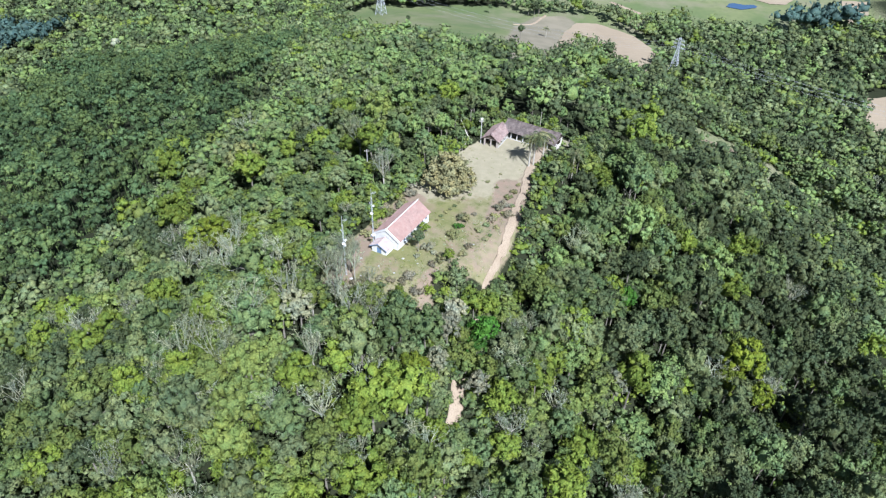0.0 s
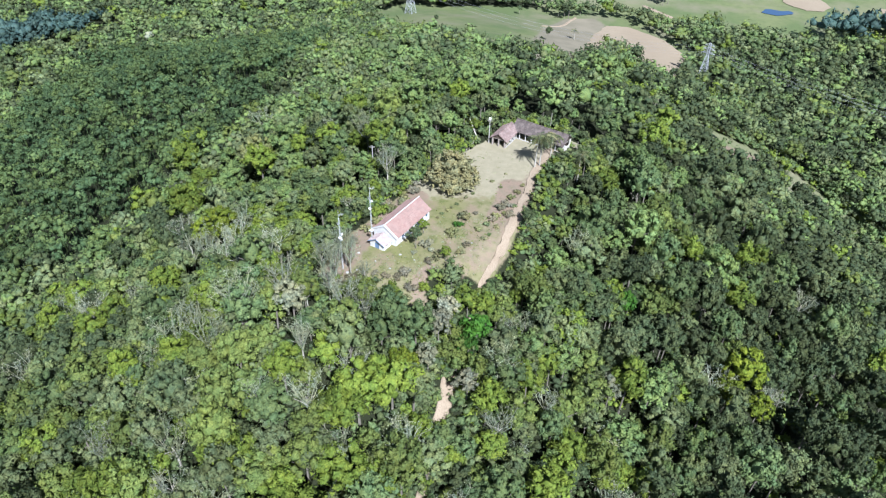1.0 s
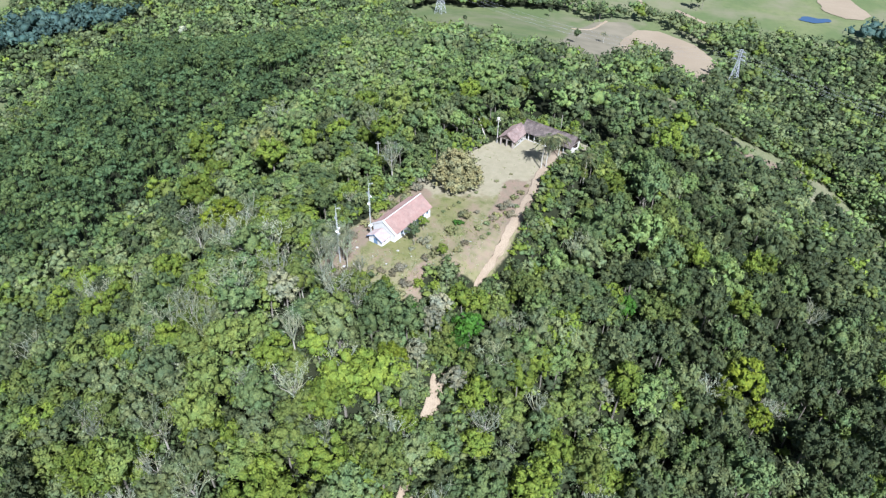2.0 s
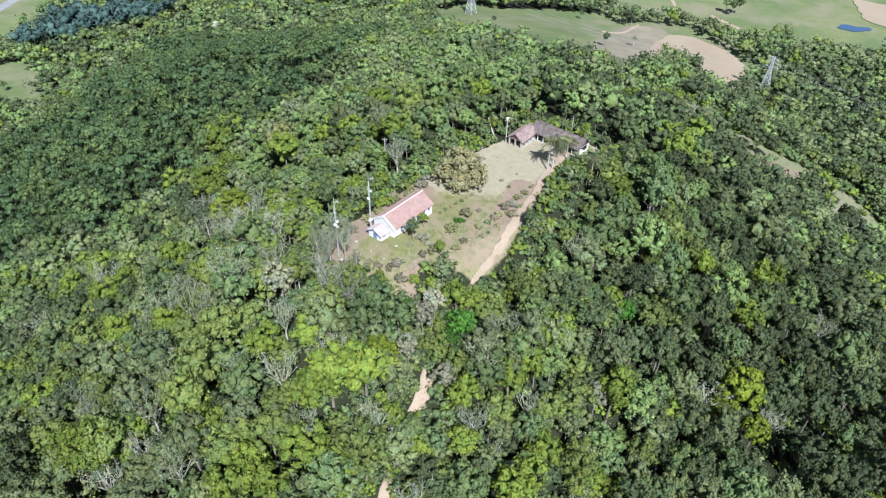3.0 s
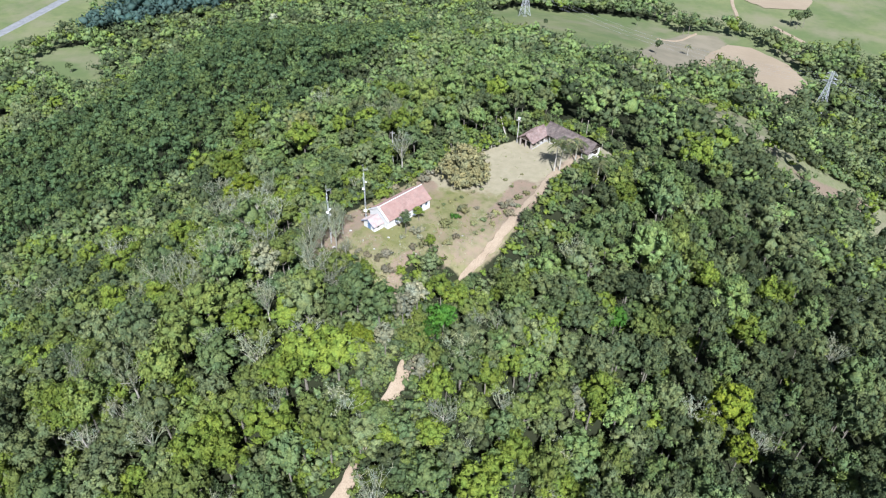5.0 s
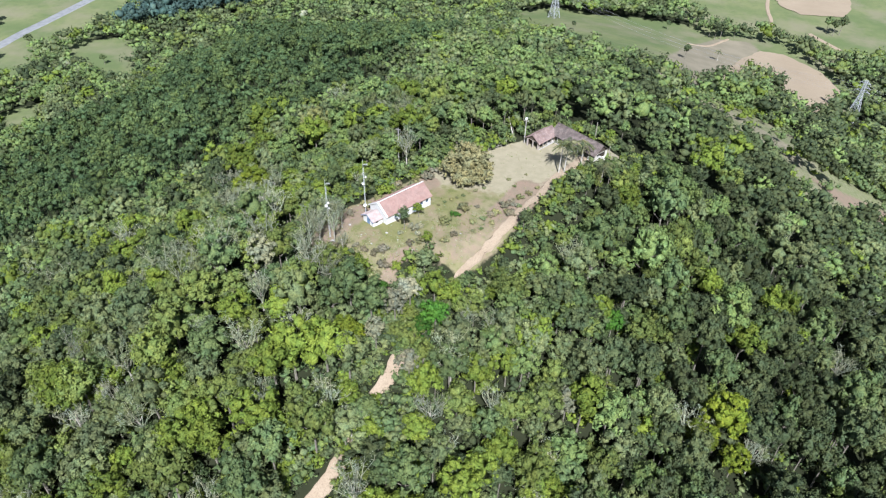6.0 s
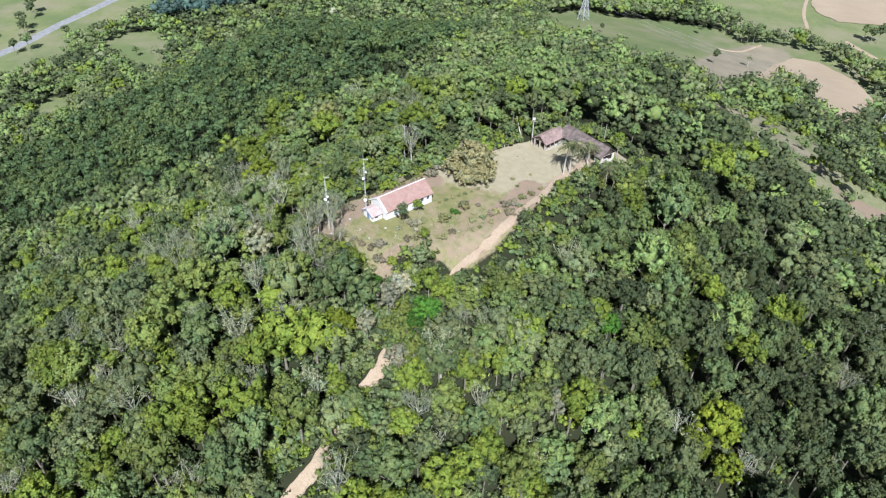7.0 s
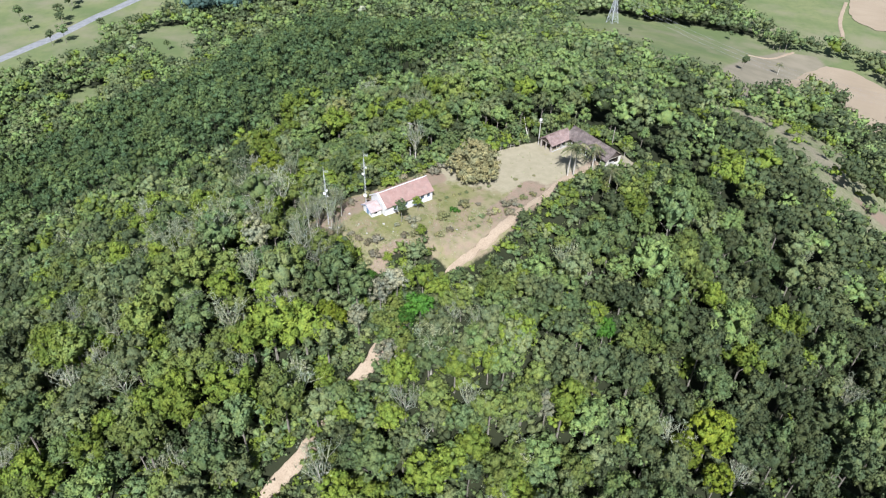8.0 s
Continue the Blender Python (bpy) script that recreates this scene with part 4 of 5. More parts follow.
def understory():
    """Low growth that closes the ground between the stems and along the clearing."""
    bushes = [[crown_arrays(800 + 10 * k + j, 2.0, -0.6, 3.2, 4, 30, 0.3, low=0.1, hull=0.75) for j in range(3)] for k in range(5)]
    x, y, rng = scatter(51, -85, 112, 44, 176, 3.0, 0.5)
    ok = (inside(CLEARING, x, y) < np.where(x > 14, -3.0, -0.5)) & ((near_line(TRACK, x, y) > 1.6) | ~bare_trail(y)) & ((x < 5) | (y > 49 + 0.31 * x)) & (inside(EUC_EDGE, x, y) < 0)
    x, y = x[ok], y[ok]
    cells = {}
    for o in scene.objects:
        if o.parent is None and o.name.split(".")[0].endswith("_tree") and o.type == "EMPTY":
            cells.setdefault((int(o.location.x // 4), int(o.location.y // 4)), []).append((o.location.x, o.location.y))
    for a, b, *_ in LEFT_OVER:
        cells.setdefault((int(a // 4), int(b // 4)), []).append((a, b))
    keep = []
    for a, b in zip(x, y):
        home = (int(a // 4), int(b // 4))
        keep.append(all(math.hypot(a - p, b - q) > 0.9 for i in (-1, 0, 1) for j in (-1, 0, 1) for p, q in cells.get((home[0] + i, home[1] + j), ())))
    keep = np.array(keep) & (rng.uniform(0, 1, len(x)) > 0.4 * smooth(34, 66, x) * smooth(178, 150, y))
    x, y = x[keep], y[keep]
    rows = np.stack([x, y, rng.uniform(0.7, 1.25, len(x)), rng.uniform(0, 6.28, len(x)), rng.choice(5, len(x), p=(0.4, 0.2, 0.2, 0.15, 0.05))], 1)
    ex, ey, rng = scatter(52, -30, 45, 90, 180, 1.75, 0.5)
    edge = inside(CLEARING, ex, ey)
    east = ex > 9
    ok = (edge < np.where(east, -0.2, np.where(ey > 138, 0.3, -0.5))) & (edge > -6.0) & (near_line(TRACK, ex, ey) > np.where(ey < 108, 1.1, 1.6)) & (np.hypot(ex - 33, ey - 157) > 4)
    ex, ey, east = ex[ok], ey[ok], east[ok]
    rows = np.concatenate([rows, np.stack([ex, ey, rng.uniform(0.45, 0.95, len(ex)) * np.where(east, np.where(edge[ok] > -1.2, 0.7, 1.0), np.where(ey > 138, 0.95, 1.0)), rng.uniform(0, 6.28, len(ex)), rng.choice([0, 0, 1, 2, 3, 4], len(ex))], 1)])
    clear = np.min([near_line(gap, rows[:, 0], rows[:, 1]) for gap, _ in TRAIL_GAPS], axis=0)
    rows = rows[clear > 1.6]
    # low growth along the forest trail, and bushes at the foot of the wood beside the valley strip
    tx, ty, rng = scatter(53, -10, 15, 46, 100, 1.35, 0.5)
    beside = near_line(TRACK, tx, ty)
    ok = ((beside > 1.6) | ~bare_trail(ty)) & (beside < 8) & (inside(CLEARING, tx, ty) < -0.5)
    low = np.where((beside[ok] < 3.0) & bare_trail(ty[ok]), 0.75, 1.0)
    tx, ty = tx[ok], ty[ok]
    rows = np.concatenate([rows, np.stack([tx, ty, rng.uniform(0.45, 0.95, len(tx)) * low, rng.uniform(0, 6.28, len(tx)), rng.choice([0, 1, 2, 2, 3, 4], len(tx))], 1)])
    vx, vy, rng = scatter(54, 40, 200, 200, 380, 3.2, 0.5)
    edge = inside(CORRIDOR, vx, vy)
    ok = ((edge > -7) & (edge < 3.0) & (inside(CORRIDOR, vx + 1, vy + 2) < edge - 0.5)) | ((edge > 4) & (rng.uniform(0, 1, len(vx)) < 0.045))
    vx, vy = vx[ok], vy[ok]
    rows = np.concatenate([rows, np.stack([vx, vy, rng.uniform(0.8, 1.9, len(vx)), rng.uniform(0, 6.28, len(vx)), rng.choice([0, 0, 2, 3], len(vx))], 1)])
    join_forest("undergrowth", "low green undergrowth between the forest trees", rows, bushes, [LEAF["mid_green"], LEAF["dark_green"], LEAF["grey_green"], LEAF["yellow_green"], LEAF["olive"]])


understory()


def forest_below():
    """The wood goes on under the flight, down the near slope."""
    kinds = [[crown_arrays(860 + 10 * k + j, 3.8, 2.0, 11.0, 10, 90, 0.42, hull=0.82) for j in range(3)] for k in range(4)]
    rng = np.random.default_rng(71)
    x, y = np.meshgrid(np.arange(-66, 130, 5.6), np.arange(-44, 60, 4.9))
    x, y = (x + rng.uniform(-2.4, 2.4, x.shape)).ravel(), (y + rng.uniform(-2.4, 2.4, y.shape)).ravel()
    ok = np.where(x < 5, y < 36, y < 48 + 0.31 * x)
    x, y = x[ok], y[ok]
    join_forest("forest_near", "mixed green broadleaf forest on the near slope", np.stack([x, y, rng.uniform(0.75, 1.2, len(x)), rng.uniform(0, 6.28, len(x)), rng.integers(0, 4, len(x))], 1),
                kinds, [LEAF["grey_green"], LEAF["mid_green"], LEAF["olive"], LEAF["dark_green"]])


forest_below()

# ---- buildings ----
def part(name, bm, mat, parent, label=""):
    data = bpy.data.meshes.new(name)
    bm.to_mesh(data)
    bm.free()
    data.materials.append(mat)
    ob = new(name, data)
    ob.parent = parent
    if label:
        ob["label"] = label
    return ob


def block(bm, x0, x1, y0, y1, z0, z1):
    v = [bm.verts.new(p) for p in ((x0, y0, z0), (x1, y0, z0), (x1, y1, z0), (x0, y1, z0), (x0, y0, z1), (x1, y0, z1), (x1, y1, z1), (x0, y1, z1))]
    for f in ((3, 2, 1, 0), (4, 5, 6, 7), (0, 1, 5, 4), (1, 2, 6, 5), (2, 3, 7, 6), (3, 0, 4, 7)):
        bm.faces.new([v[i] for i in f])


def box_part(name, size, mat, parent, label="", bevel=0.0):
    bm = bmesh.new()
    block(bm, *size)
    if bevel:
        bmesh.ops.bevel(bm, geom=bm.edges[:], offset=bevel, segments=1, affect="EDGES")
    return part(name, bm, mat, parent, label)


def wall_part(name, start, end, thick, z0, z1, holes, mat, parent, label=""):
    """A wall from start to end in the building's own plan, with openings (from, to, sill, head) right through it."""
    a, b = Vector((*start, 0)), Vector((*end, 0))
    length = (b - a).length
    d = (b - a).normalized()
    side = Vector((-d.y, d.x, 0)) * thick
    xs = sorted({0.0, length, *[h for o in holes for h in o[:2]]})
    zs = sorted({z0, z1, *[h for o in holes for h in o[2:]]})
    bm = bmesh.new()
    for i in range(len(xs) - 1):
        for k in range(len(zs) - 1):
            mx, mz = (xs[i] + xs[i + 1]) / 2, (zs[k] + zs[k + 1]) / 2
            if any(o[0] < mx < o[1] and o[2] < mz < o[3] for o in holes):
                continue
            ring = [a + d * xs[i], a + d * xs[i + 1], a + d * xs[i + 1] + side, a + d * xs[i] + side]
            v = [bm.verts.new((p.x, p.y, z)) for z in (zs[k], zs[k + 1]) for p in ring]
            for f in ((3, 2, 1, 0), (4, 5, 6, 7), (0, 1, 5, 4), (1, 2, 6, 5), (2, 3, 7, 6), (3, 0, 4, 7)):
                bm.faces.new([v[n] for n in f])
    bmesh.ops.remove_doubles(bm, verts=bm.verts[:], dist=0.0005)
    bmesh.ops.recalc_face_normals(bm, faces=bm.faces[:])
    return part(name, bm, mat, parent, label)


def gable_part(name, x, thick, half, z0, z1, mat, parent, label=""):
    """The triangle of wall under a roof's end, across the building's length."""
    bm = bmesh.new()
    ring = [(-half, z0), (half, z0), (0, z1)]
    front, back = [bm.verts.new((x, y, z)) for y, z in ring], [bm.verts.new((x + thick, y, z)) for y, z in ring]
    bm.faces.new(front), bm.faces.new(back[::-1])
    for i in range(3):
        bm.faces.new((front[i], back[i], back[(i + 1) % 3], front[(i + 1) % 3]))
    bmesh.ops.recalc_face_normals(bm, faces=bm.faces[:])
    return part(name, bm, mat, parent, label)


def tile_slope(name, x0, x1, ridge, eave, mat, parent, pitch=0.24, courses=9, label=""):
    """A roof slope of half-round tiles in courses: ridge and eave are (y, z)."""
    rng = random.Random(name + str(x0))
    cols = int((x1 - x0) / pitch) * 4
    verts, faces = [], []
    ry, rz = ridge
    ey, ez = eave
    n = Vector((0, rz - ez, (ry - ey) * (1 if ey < ry else -1))).normalized()
    n = Vector((0, abs(rz - ez) * (-1 if ey < ry else 1), abs(ry - ey))).normalized()
    rows = []
    for c in range(courses):
        rows.append((c / courses, 0.045))
        rows.append(((c + 1) / courses - 0.002, 0.0))
    for u, lift in rows:
        sag = -0.05 * math.sin(math.pi * u)
        for i in range(cols + 1):
            x = x0 + (x1 - x0) * i / cols
            wave = 0.04 * math.sin(i * math.pi / 2) + 0.02 * noise.noise(Vector((x * 0.7, u * 6, ry)))
            p = Vector((x, ry + (ey - ry) * u, rz + (ez - rz) * u + sag * 0.6)) + n * (0.05 + (0.045 - lift) + wave)
            verts.append(p)
    k = cols + 1
    for r in range(len(rows) - 1):
        for i in range(cols):
            faces.append((r * k + i, r * k + i + 1, (r + 1) * k + i + 1, (r + 1) * k + i))
    base = len(verts)
    for y, z in ((ry, rz), (ey, ez)):
        verts.extend([Vector((x0, y, z)) - n * 0.06, Vector((x1, y, z)) - n * 0.06])
    faces.append((base, base + 1, base + 3, base + 2))
    last = (len(rows) - 1) * k
    faces += [(last + i, last + i + 1, base + 3 if i >= cols // 2 else base + 2) for i in range(cols)]
    return mesh_object(name, verts, faces, mat, parent)


def ridge_tiles(x0, x1, z, mat, parent, radius=0.16):
    """A row of half-round ridge tiles, each lapping over the next."""
    n = max(2, int((x1 - x0) / 0.45))
    for i in range(n):
        a, b = x0 + (x1 - x0) * i / n, x0 + (x1 - x0) * (i + 1) / n + 0.03
        bm = bmesh.new()
        ra, rb = [[bm.verts.new((x, r * math.cos(t), z + lift + r * math.sin(t) * 0.9)) for t in (0, 0.8, 1.57, 2.34, 3.14)] for x, r, lift in ((a, radius, 0.02), (b, radius * 0.86, 0.0))]
        for k in range(4):
            bm.faces.new((ra[k], ra[k + 1], rb[k + 1], rb[k]))
        part("ridge_tile", bm, mat, parent)


def window_part(parent, x0, x1, y, sill, head, facing, shutter=None):
    """A framed window set into a long wall whose outer face is at y; facing is -1 or 1."""
    f = new("window")
    f.parent = parent
    inn = y - facing * 0.12
    lo, hi = sorted((inn, inn - facing * 0.06))
    box_part("pane", (x0 + 0.06, x1 - 0.06, lo + 0.02, hi - 0.02, sill + 0.06, head - 0.06), GLASS, f)
    for size in ((x0, x0 + 0.06, lo, hi, sill, head), (x1 - 0.06, x1, lo, hi, sill, head), (x0 + 0.06, x1 - 0.06, lo, hi, sill, sill + 0.06), (x0 + 0.06, x1 - 0.06, lo, hi, head - 0.06, head),
                 ((x0 + x1) / 2 - 0.025, (x0 + x1) / 2 + 0.025, lo - 0.004, hi + 0.004, sill + 0.06, head - 0.06)):
        box_part("frame", size, shutter or DARK_WOOD, f)
    lo, hi = sorted((y + facing * 0.08, inn))
    box_part("sill", (x0 - 0.05, x1 + 0.05, lo, hi, sill - 0.06, sill - 0.004), LIMEWASH, f)


def chapel():
    """The white chapel: its own x runs along the ridge from the porch to the far end."""
    root = new("chapel")
    root.matrix_basis = Matrix.Translation((-10.05, 114.8, -2.95)) @ Matrix.Rotation(radians(60.4), 4, "Z")
    eave, ridge, half, length = 2.45, 4.45, 2.85, 12.5
    lower = -0.5
    wall_part("wall", (0, -half), (length, -half), 0.25, lower, eave, [(2.2, 3.1, 0.9, 2.0), (5.0, 5.9, 0.9, 2.0), (7.6, 8.6, 0.0, 2.1), (9.4, 10.3, 0.9, 2.0), (11.1, 11.9, 0.9, 2.0)], LIMEWASH, root)
    wall_part("wall", (length, half), (0, half), 0.25, lower, eave, [(2.0, 2.9, 0.9, 2.0), (5.5, 6.4, 0.9, 2.0), (9.0, 9.9, 0.9, 2.0)], LIMEWASH, root)
    wall_part("wall", (0.0, half - 0.25), (0.0, -half + 0.25), 0.25, lower, eave, [(1.95, 3.25, 0.0, 2.1)], LIMEWASH, root)
    wall_part("wall", (length - 0.25, half - 0.25), (length - 0.25, -half + 0.25), 0.25, lower, eave, [], LIMEWASH, root)
    gable_part("gable", -0.02, 0.27, half, eave, ridge - 0.1, LIMEWASH, root)
    gable_part("gable", length - 0.25, 0.25, half, eave, ridge - 0.1, LIMEWASH, root)
    for x0, x1 in ((2.2, 3.1), (5.0, 5.9), (9.4, 10.3), (11.1, 11.9)):
        window_part(root, x0, x1, -half, 0.9, 2.0, -1, BLUE_PAINT)
    for x0, x1 in ((2.6, 3.5), (6.1, 7.0), (9.6, 10.5)):
        window_part(root, x0, x1, half, 0.9, 2.0, 1, BLUE_PAINT)
    box_part("door", (7.62, 8.58, -half + 0.08, -half + 0.14, 0.0, 2.08), BLUE_PAINT, root, "blue painted wooden door")
    box_part("floor", (0.2, length - 0.25, -half + 0.2, half - 0.2, -0.4, 0.0), CONCRETE, root)
    tile_slope("roof_slope", 0.1, length + 0.25, (0, ridge), (-half - 0.42, eave - 0.2), PINK_TILE, root)
    tile_slope("roof_slope", 0.1, length + 0.25, (0, ridge), (half + 0.42, eave - 0.2), PINK_TILE, root)
    ridge_tiles(0.1, length + 0.25, ridge + 0.1, LIMEWASH, root, 0.12)
    # parapet over the porch end: a raised white band that follows both slopes
    for s in (-1, 1):
        bm = bmesh.new()
        v = [bm.verts.new(p) for x in (-0.28, 0.12) for p in ((x, 0, ridge + 0.28), (x, s * (half + 0.45), eave + 0.02), (x, s * (half + 0.45), eave - 0.22), (x, 0, ridge - 0.12))]
        for f in ((0, 1, 2, 3), (7, 6, 5, 4), (0, 4, 5, 1), (1, 5, 6, 2), (2, 6, 7, 3), (3, 7, 4, 0)):
            bm.faces.new([v[i] for i in f])
        bmesh.ops.recalc_face_normals(bm, faces=bm.faces[:])
        part("parapet", bm, LIMEWASH, root, "whitewashed raised gable edge")
    # porch
    p_half, p_len, p_eave, p_ridge = 1.75, 2.75, 1.75, 2.75
    porch = new("porch")
    porch.parent = root
    wall_part("side_wall", (-p_len, -p_half), (-0.3, -p_half), 0.2, lower, p_eave, [(0.7, 1.5, 0.7, 1.5)], LIMEWASH, porch)
    wall_part("side_wall", (-0.3, p_half), (-p_len, p_half), 0.2, lower, p_eave, [(0.9, 1.7, 0.7, 1.5)], LIMEWASH, porch)
    wall_part("front_wall", (-p_len, p_half - 0.2), (-p_len, -p_half + 0.2), 0.2, lower, p_eave, [(1.0, 2.1, -0.1, 1.65)], LIMEWASH, porch)
    gable_part("gable", -p_len, 0.2, p_half, p_eave, p_ridge - 0.08, LIMEWASH, porch)
    box_part("door", (-p_len + 0.06, -p_len + 0.12, -0.54, 0.54, -0.1, 1.64), BLUE_PAINT, porch, "blue-grey double door of the porch")
    tile_slope("roof_slope", -p_len - 0.35, -0.28, (0, p_ridge), (-p_half - 0.35, p_eave - 0.15), RED_TILE, porch, courses=5)
    tile_slope("roof_slope", -p_len - 0.35, -0.28, (0, p_ridge), (p_half + 0.35, p_eave - 0.15), RED_TILE, porch, courses=5)
    ridge_tiles(-p_len - 0.35, -0.28, p_ridge + 0.08, RED_TILE, porch, 0.13)
    for s in (-1, 1):
        bm = bmesh.new()
        v = [bm.verts.new(p) for x in (-p_len - 0.42, -p_len - 0.36) for p in ((x, 0, p_ridge + 0.05), (x, s * (p_half + 0.36), p_eave - 0.12), (x, s * (p_half + 0.36), p_eave - 0.28), (x, 0, p_ridge - 0.12))]
        for f in ((0, 1, 2, 3), (7, 6, 5, 4), (0, 4, 5, 1), (1, 5, 6, 2), (2, 6, 7, 3), (3, 7, 4, 0)):
            bm.faces.new([v[i] for i in f])
        bmesh.ops.recalc_face_normals(bm, faces=bm.faces[:])
        part("bargeboard", bm, BLUE_PAINT, porch, "dark blue painted bargeboard")
    tagged(root, "small white chapel with pink tiled roof in the clearing", "chapel")


chapel()


def open_building(name, label, place, turn, length, half, eave, ridge, tile, open_sides, end_mat, posts, post_mat, lower=-0.6):
    """A low farm building with a tiled roof on posts: walls at the ends and at the closed sides (1 or -1)."""
    root = new(name)
    root.matrix_basis = Matrix.Translation(place) @ Matrix.Rotation(radians(turn), 4, "Z")
    for x in (0.0, length - 0.2):
        wall_part("end_wall", (x + 0.2, -half), (x + 0.2, half), 0.2, lower, eave - 0.05, [(0.4, half - 0.15, 0.0, 2.2), (half + 0.15, 2 * half - 0.4, 0.0, 2.2)] if x == 0 else [(0.7, 2 * half - 0.7, 0.95, 2.45)], end_mat, root)
        gable_part("gable", x, 0.2, half, eave - 0.05, ridge - 0.12, DARK_WOOD, root)
    for s in (-1, 1):
        if s in open_sides:
            box_part("sill_wall", (0.2, length - 0.2, s * half - 0.1, s * half + 0.1, lower, 0.25), CONCRETE, root)
            for i in range(posts):
                x = 0.3 + (length - 0.6) * i / (posts - 1)
                box_part("post", (x - 0.09, x + 0.09, s * half - 0.09, s * half + 0.09, 0.25, eave - 0.06), post_mat, root, bevel=0.015)
        else:
            # dark colour here puts the dim interior behind the posts into the wall
            wall_part("shade_back_wall", (0.2, s * half - (0.2 if s > 0 else 0)), (length - 0.2, s * half - (0.2 if s > 0 else 0)), 0.2, lower, eave - 0.1, [], DARK_WOOD, root)
        box_part("wall_plate", (0.05, length - 0.05, s * half - 0.08, s * half + 0.08, eave - 0.05, eave + 0.08), DARK_WOOD, root)
    box_part("floor", (0.15, length - 0.15, -half + 0.25, half - 0.25, -0.5, 0.02), CONCRETE, root)
    for s in (-1, 1):
        tile_slope("roof_slope", -0.35, length + 0.35, (0, ridge), (s * (half + 0.55), eave - 0.28), tile, root, courses=8)
    ridge_tiles(-0.35, length + 0.35, ridge + 0.1, tile, root)
    return tagged(root, label, "farm building")


open_building("farm_shed", "open farm shed with faded red tiled roof and board gable", (14.1, 159.2, -4.5), 63.0, 7.2, 1.95, 2.35, 3.75, FADED_TILE, (-1,), TIMBER, 5, GREY_WOOD)
open_building("farm_barn", "long low barn with dark weathered tile roof", (19.2, 166.7, -4.6), -31.5, 14.6, 2.35, 2.6, 4.45, OLD_TILE, (-1,), CREAM, 9, LIMEWASH)


# ---- masts, poles, pylons ----
def rod(bm, a, b, ra, rb=None, sides=6):
    a, b, rb = Vector(a), Vector(b), ra if rb is None else rb
    d = (b - a).normalized()
    u = d.orthogonal().normalized()
    v = d.cross(u)
    rings = [[bm.verts.new(p + (u * math.cos(t) + v * math.sin(t)) * r) for t in [2 * math.pi * k / sides for k in range(sides)]] for p, r in ((a, ra), (b, rb))]
    for k in range(sides):
        bm.faces.new((rings[0][k], rings[0][(k + 1) % sides], rings[1][(k + 1) % sides], rings[1][k]))
    bm.faces.new(rings[0][::-1]), bm.faces.new(rings[1])


def radio_mast(x, y, high, dishes, label):
    root = new("radio_mast")
    root.location = (x, y, ground_at(x, y))
    legs = [(0.13 * math.cos(t), 0.13 * math.sin(t)) for t in (0.5, 2.6, 4.7)]
    for lx, ly in legs:
        bm = bmesh.new()
        rod(bm, (lx, ly, -0.4), (lx, ly, high * 0.86), 0.026)
        part("leg", bm, WHITE_PAINT, root)
    bm = bmesh.new()
    steps = int(high * 0.86 / 0.45)
    for i in range(steps):
        for k in range(3):
            (ax, ay), (bx, by) = legs[k], legs[(k + 1) % 3]
            rod(bm, (ax, ay, i * 0.45), (bx, by, (i + 1) * 0.45), 0.014, sides=3)
    part("lattice", bm, WHITE_PAINT, root)
    bm = bmesh.new()
    rod(bm, (0, 0, high * 0.84), (0, 0, high), 0.04, 0.025)
    part("top_pole", bm, WHITE_PAINT, root)
    for z, turn, size in dishes:
        bm = bmesh.new()
        d = Vector((math.cos(turn), math.sin(turn), 0))
        rings = []
        u, v = d.cross(Vector((0, 0, 1))), Vector((0, 0, 1))
        for r, o in ((0.02, 0.30), (size * 0.5, 0.34), (size, 0.46), (size * 0.97, 0.50), (size * 0.5, 0.39), (0.02, 0.35)):
            rings.append([bm.verts.new(Vector((0, 0, z)) + d * o + (u * math.cos(t) + v * math.sin(t)) * r) for t in [2 * math.pi * k / 14 for k in range(14)]])
        for a, b in zip(rings, rings[1:]):
            for k in range(14):
                bm.faces.new((a[k], a[(k + 1) % 14], b[(k + 1) % 14], b[k]))
        dish = part("antenna_dish", bm, LIMEWASH, root, "white round antenna dish")
        bm = bmesh.new()
        rod(bm, (0, 0, z), d * 0.36 + Vector((0, 0, z)), 0.05)
        part("bracket", bm, WHITE_PAINT, dish)
    for z, turn in ((high * 0.92, 0.4), (high * 0.74, 2.2)):
        bm = bmesh.new()
        d = Vector((math.cos(turn), math.sin(turn), 0))
        rod(bm, (0, 0, z), d * 1.0 + Vector((0, 0, z)), 0.025)
        for k in range(5):
            c = d * (0.25 + 0.17 * k) + Vector((0, 0, z))
            rod(bm, c - Vector((0, 0, 0.35)), c + Vector((0, 0, 0.35)), 0.016, sides=4)
        part("antenna", bm, WHITE_PAINT, root)
    return tagged(root, label, "radio mast")


radio_mast(-12.6, 113.9, 15.0, ((4.0, -1.2, 0.42), (3.2, 2.2, 0.36), (9.4, -1.6, 0.34), (10.6, 0.9, 0.28)), "tall pale lattice radio mast beside the chapel")
radio_mast(-17.5, 106.1, 14.5, ((8.3, -1.4, 0.36), (8.9, -0.4, 0.3), (7.1, 1.2, 0.28)), "slim lattice radio mast among grey shrubs")


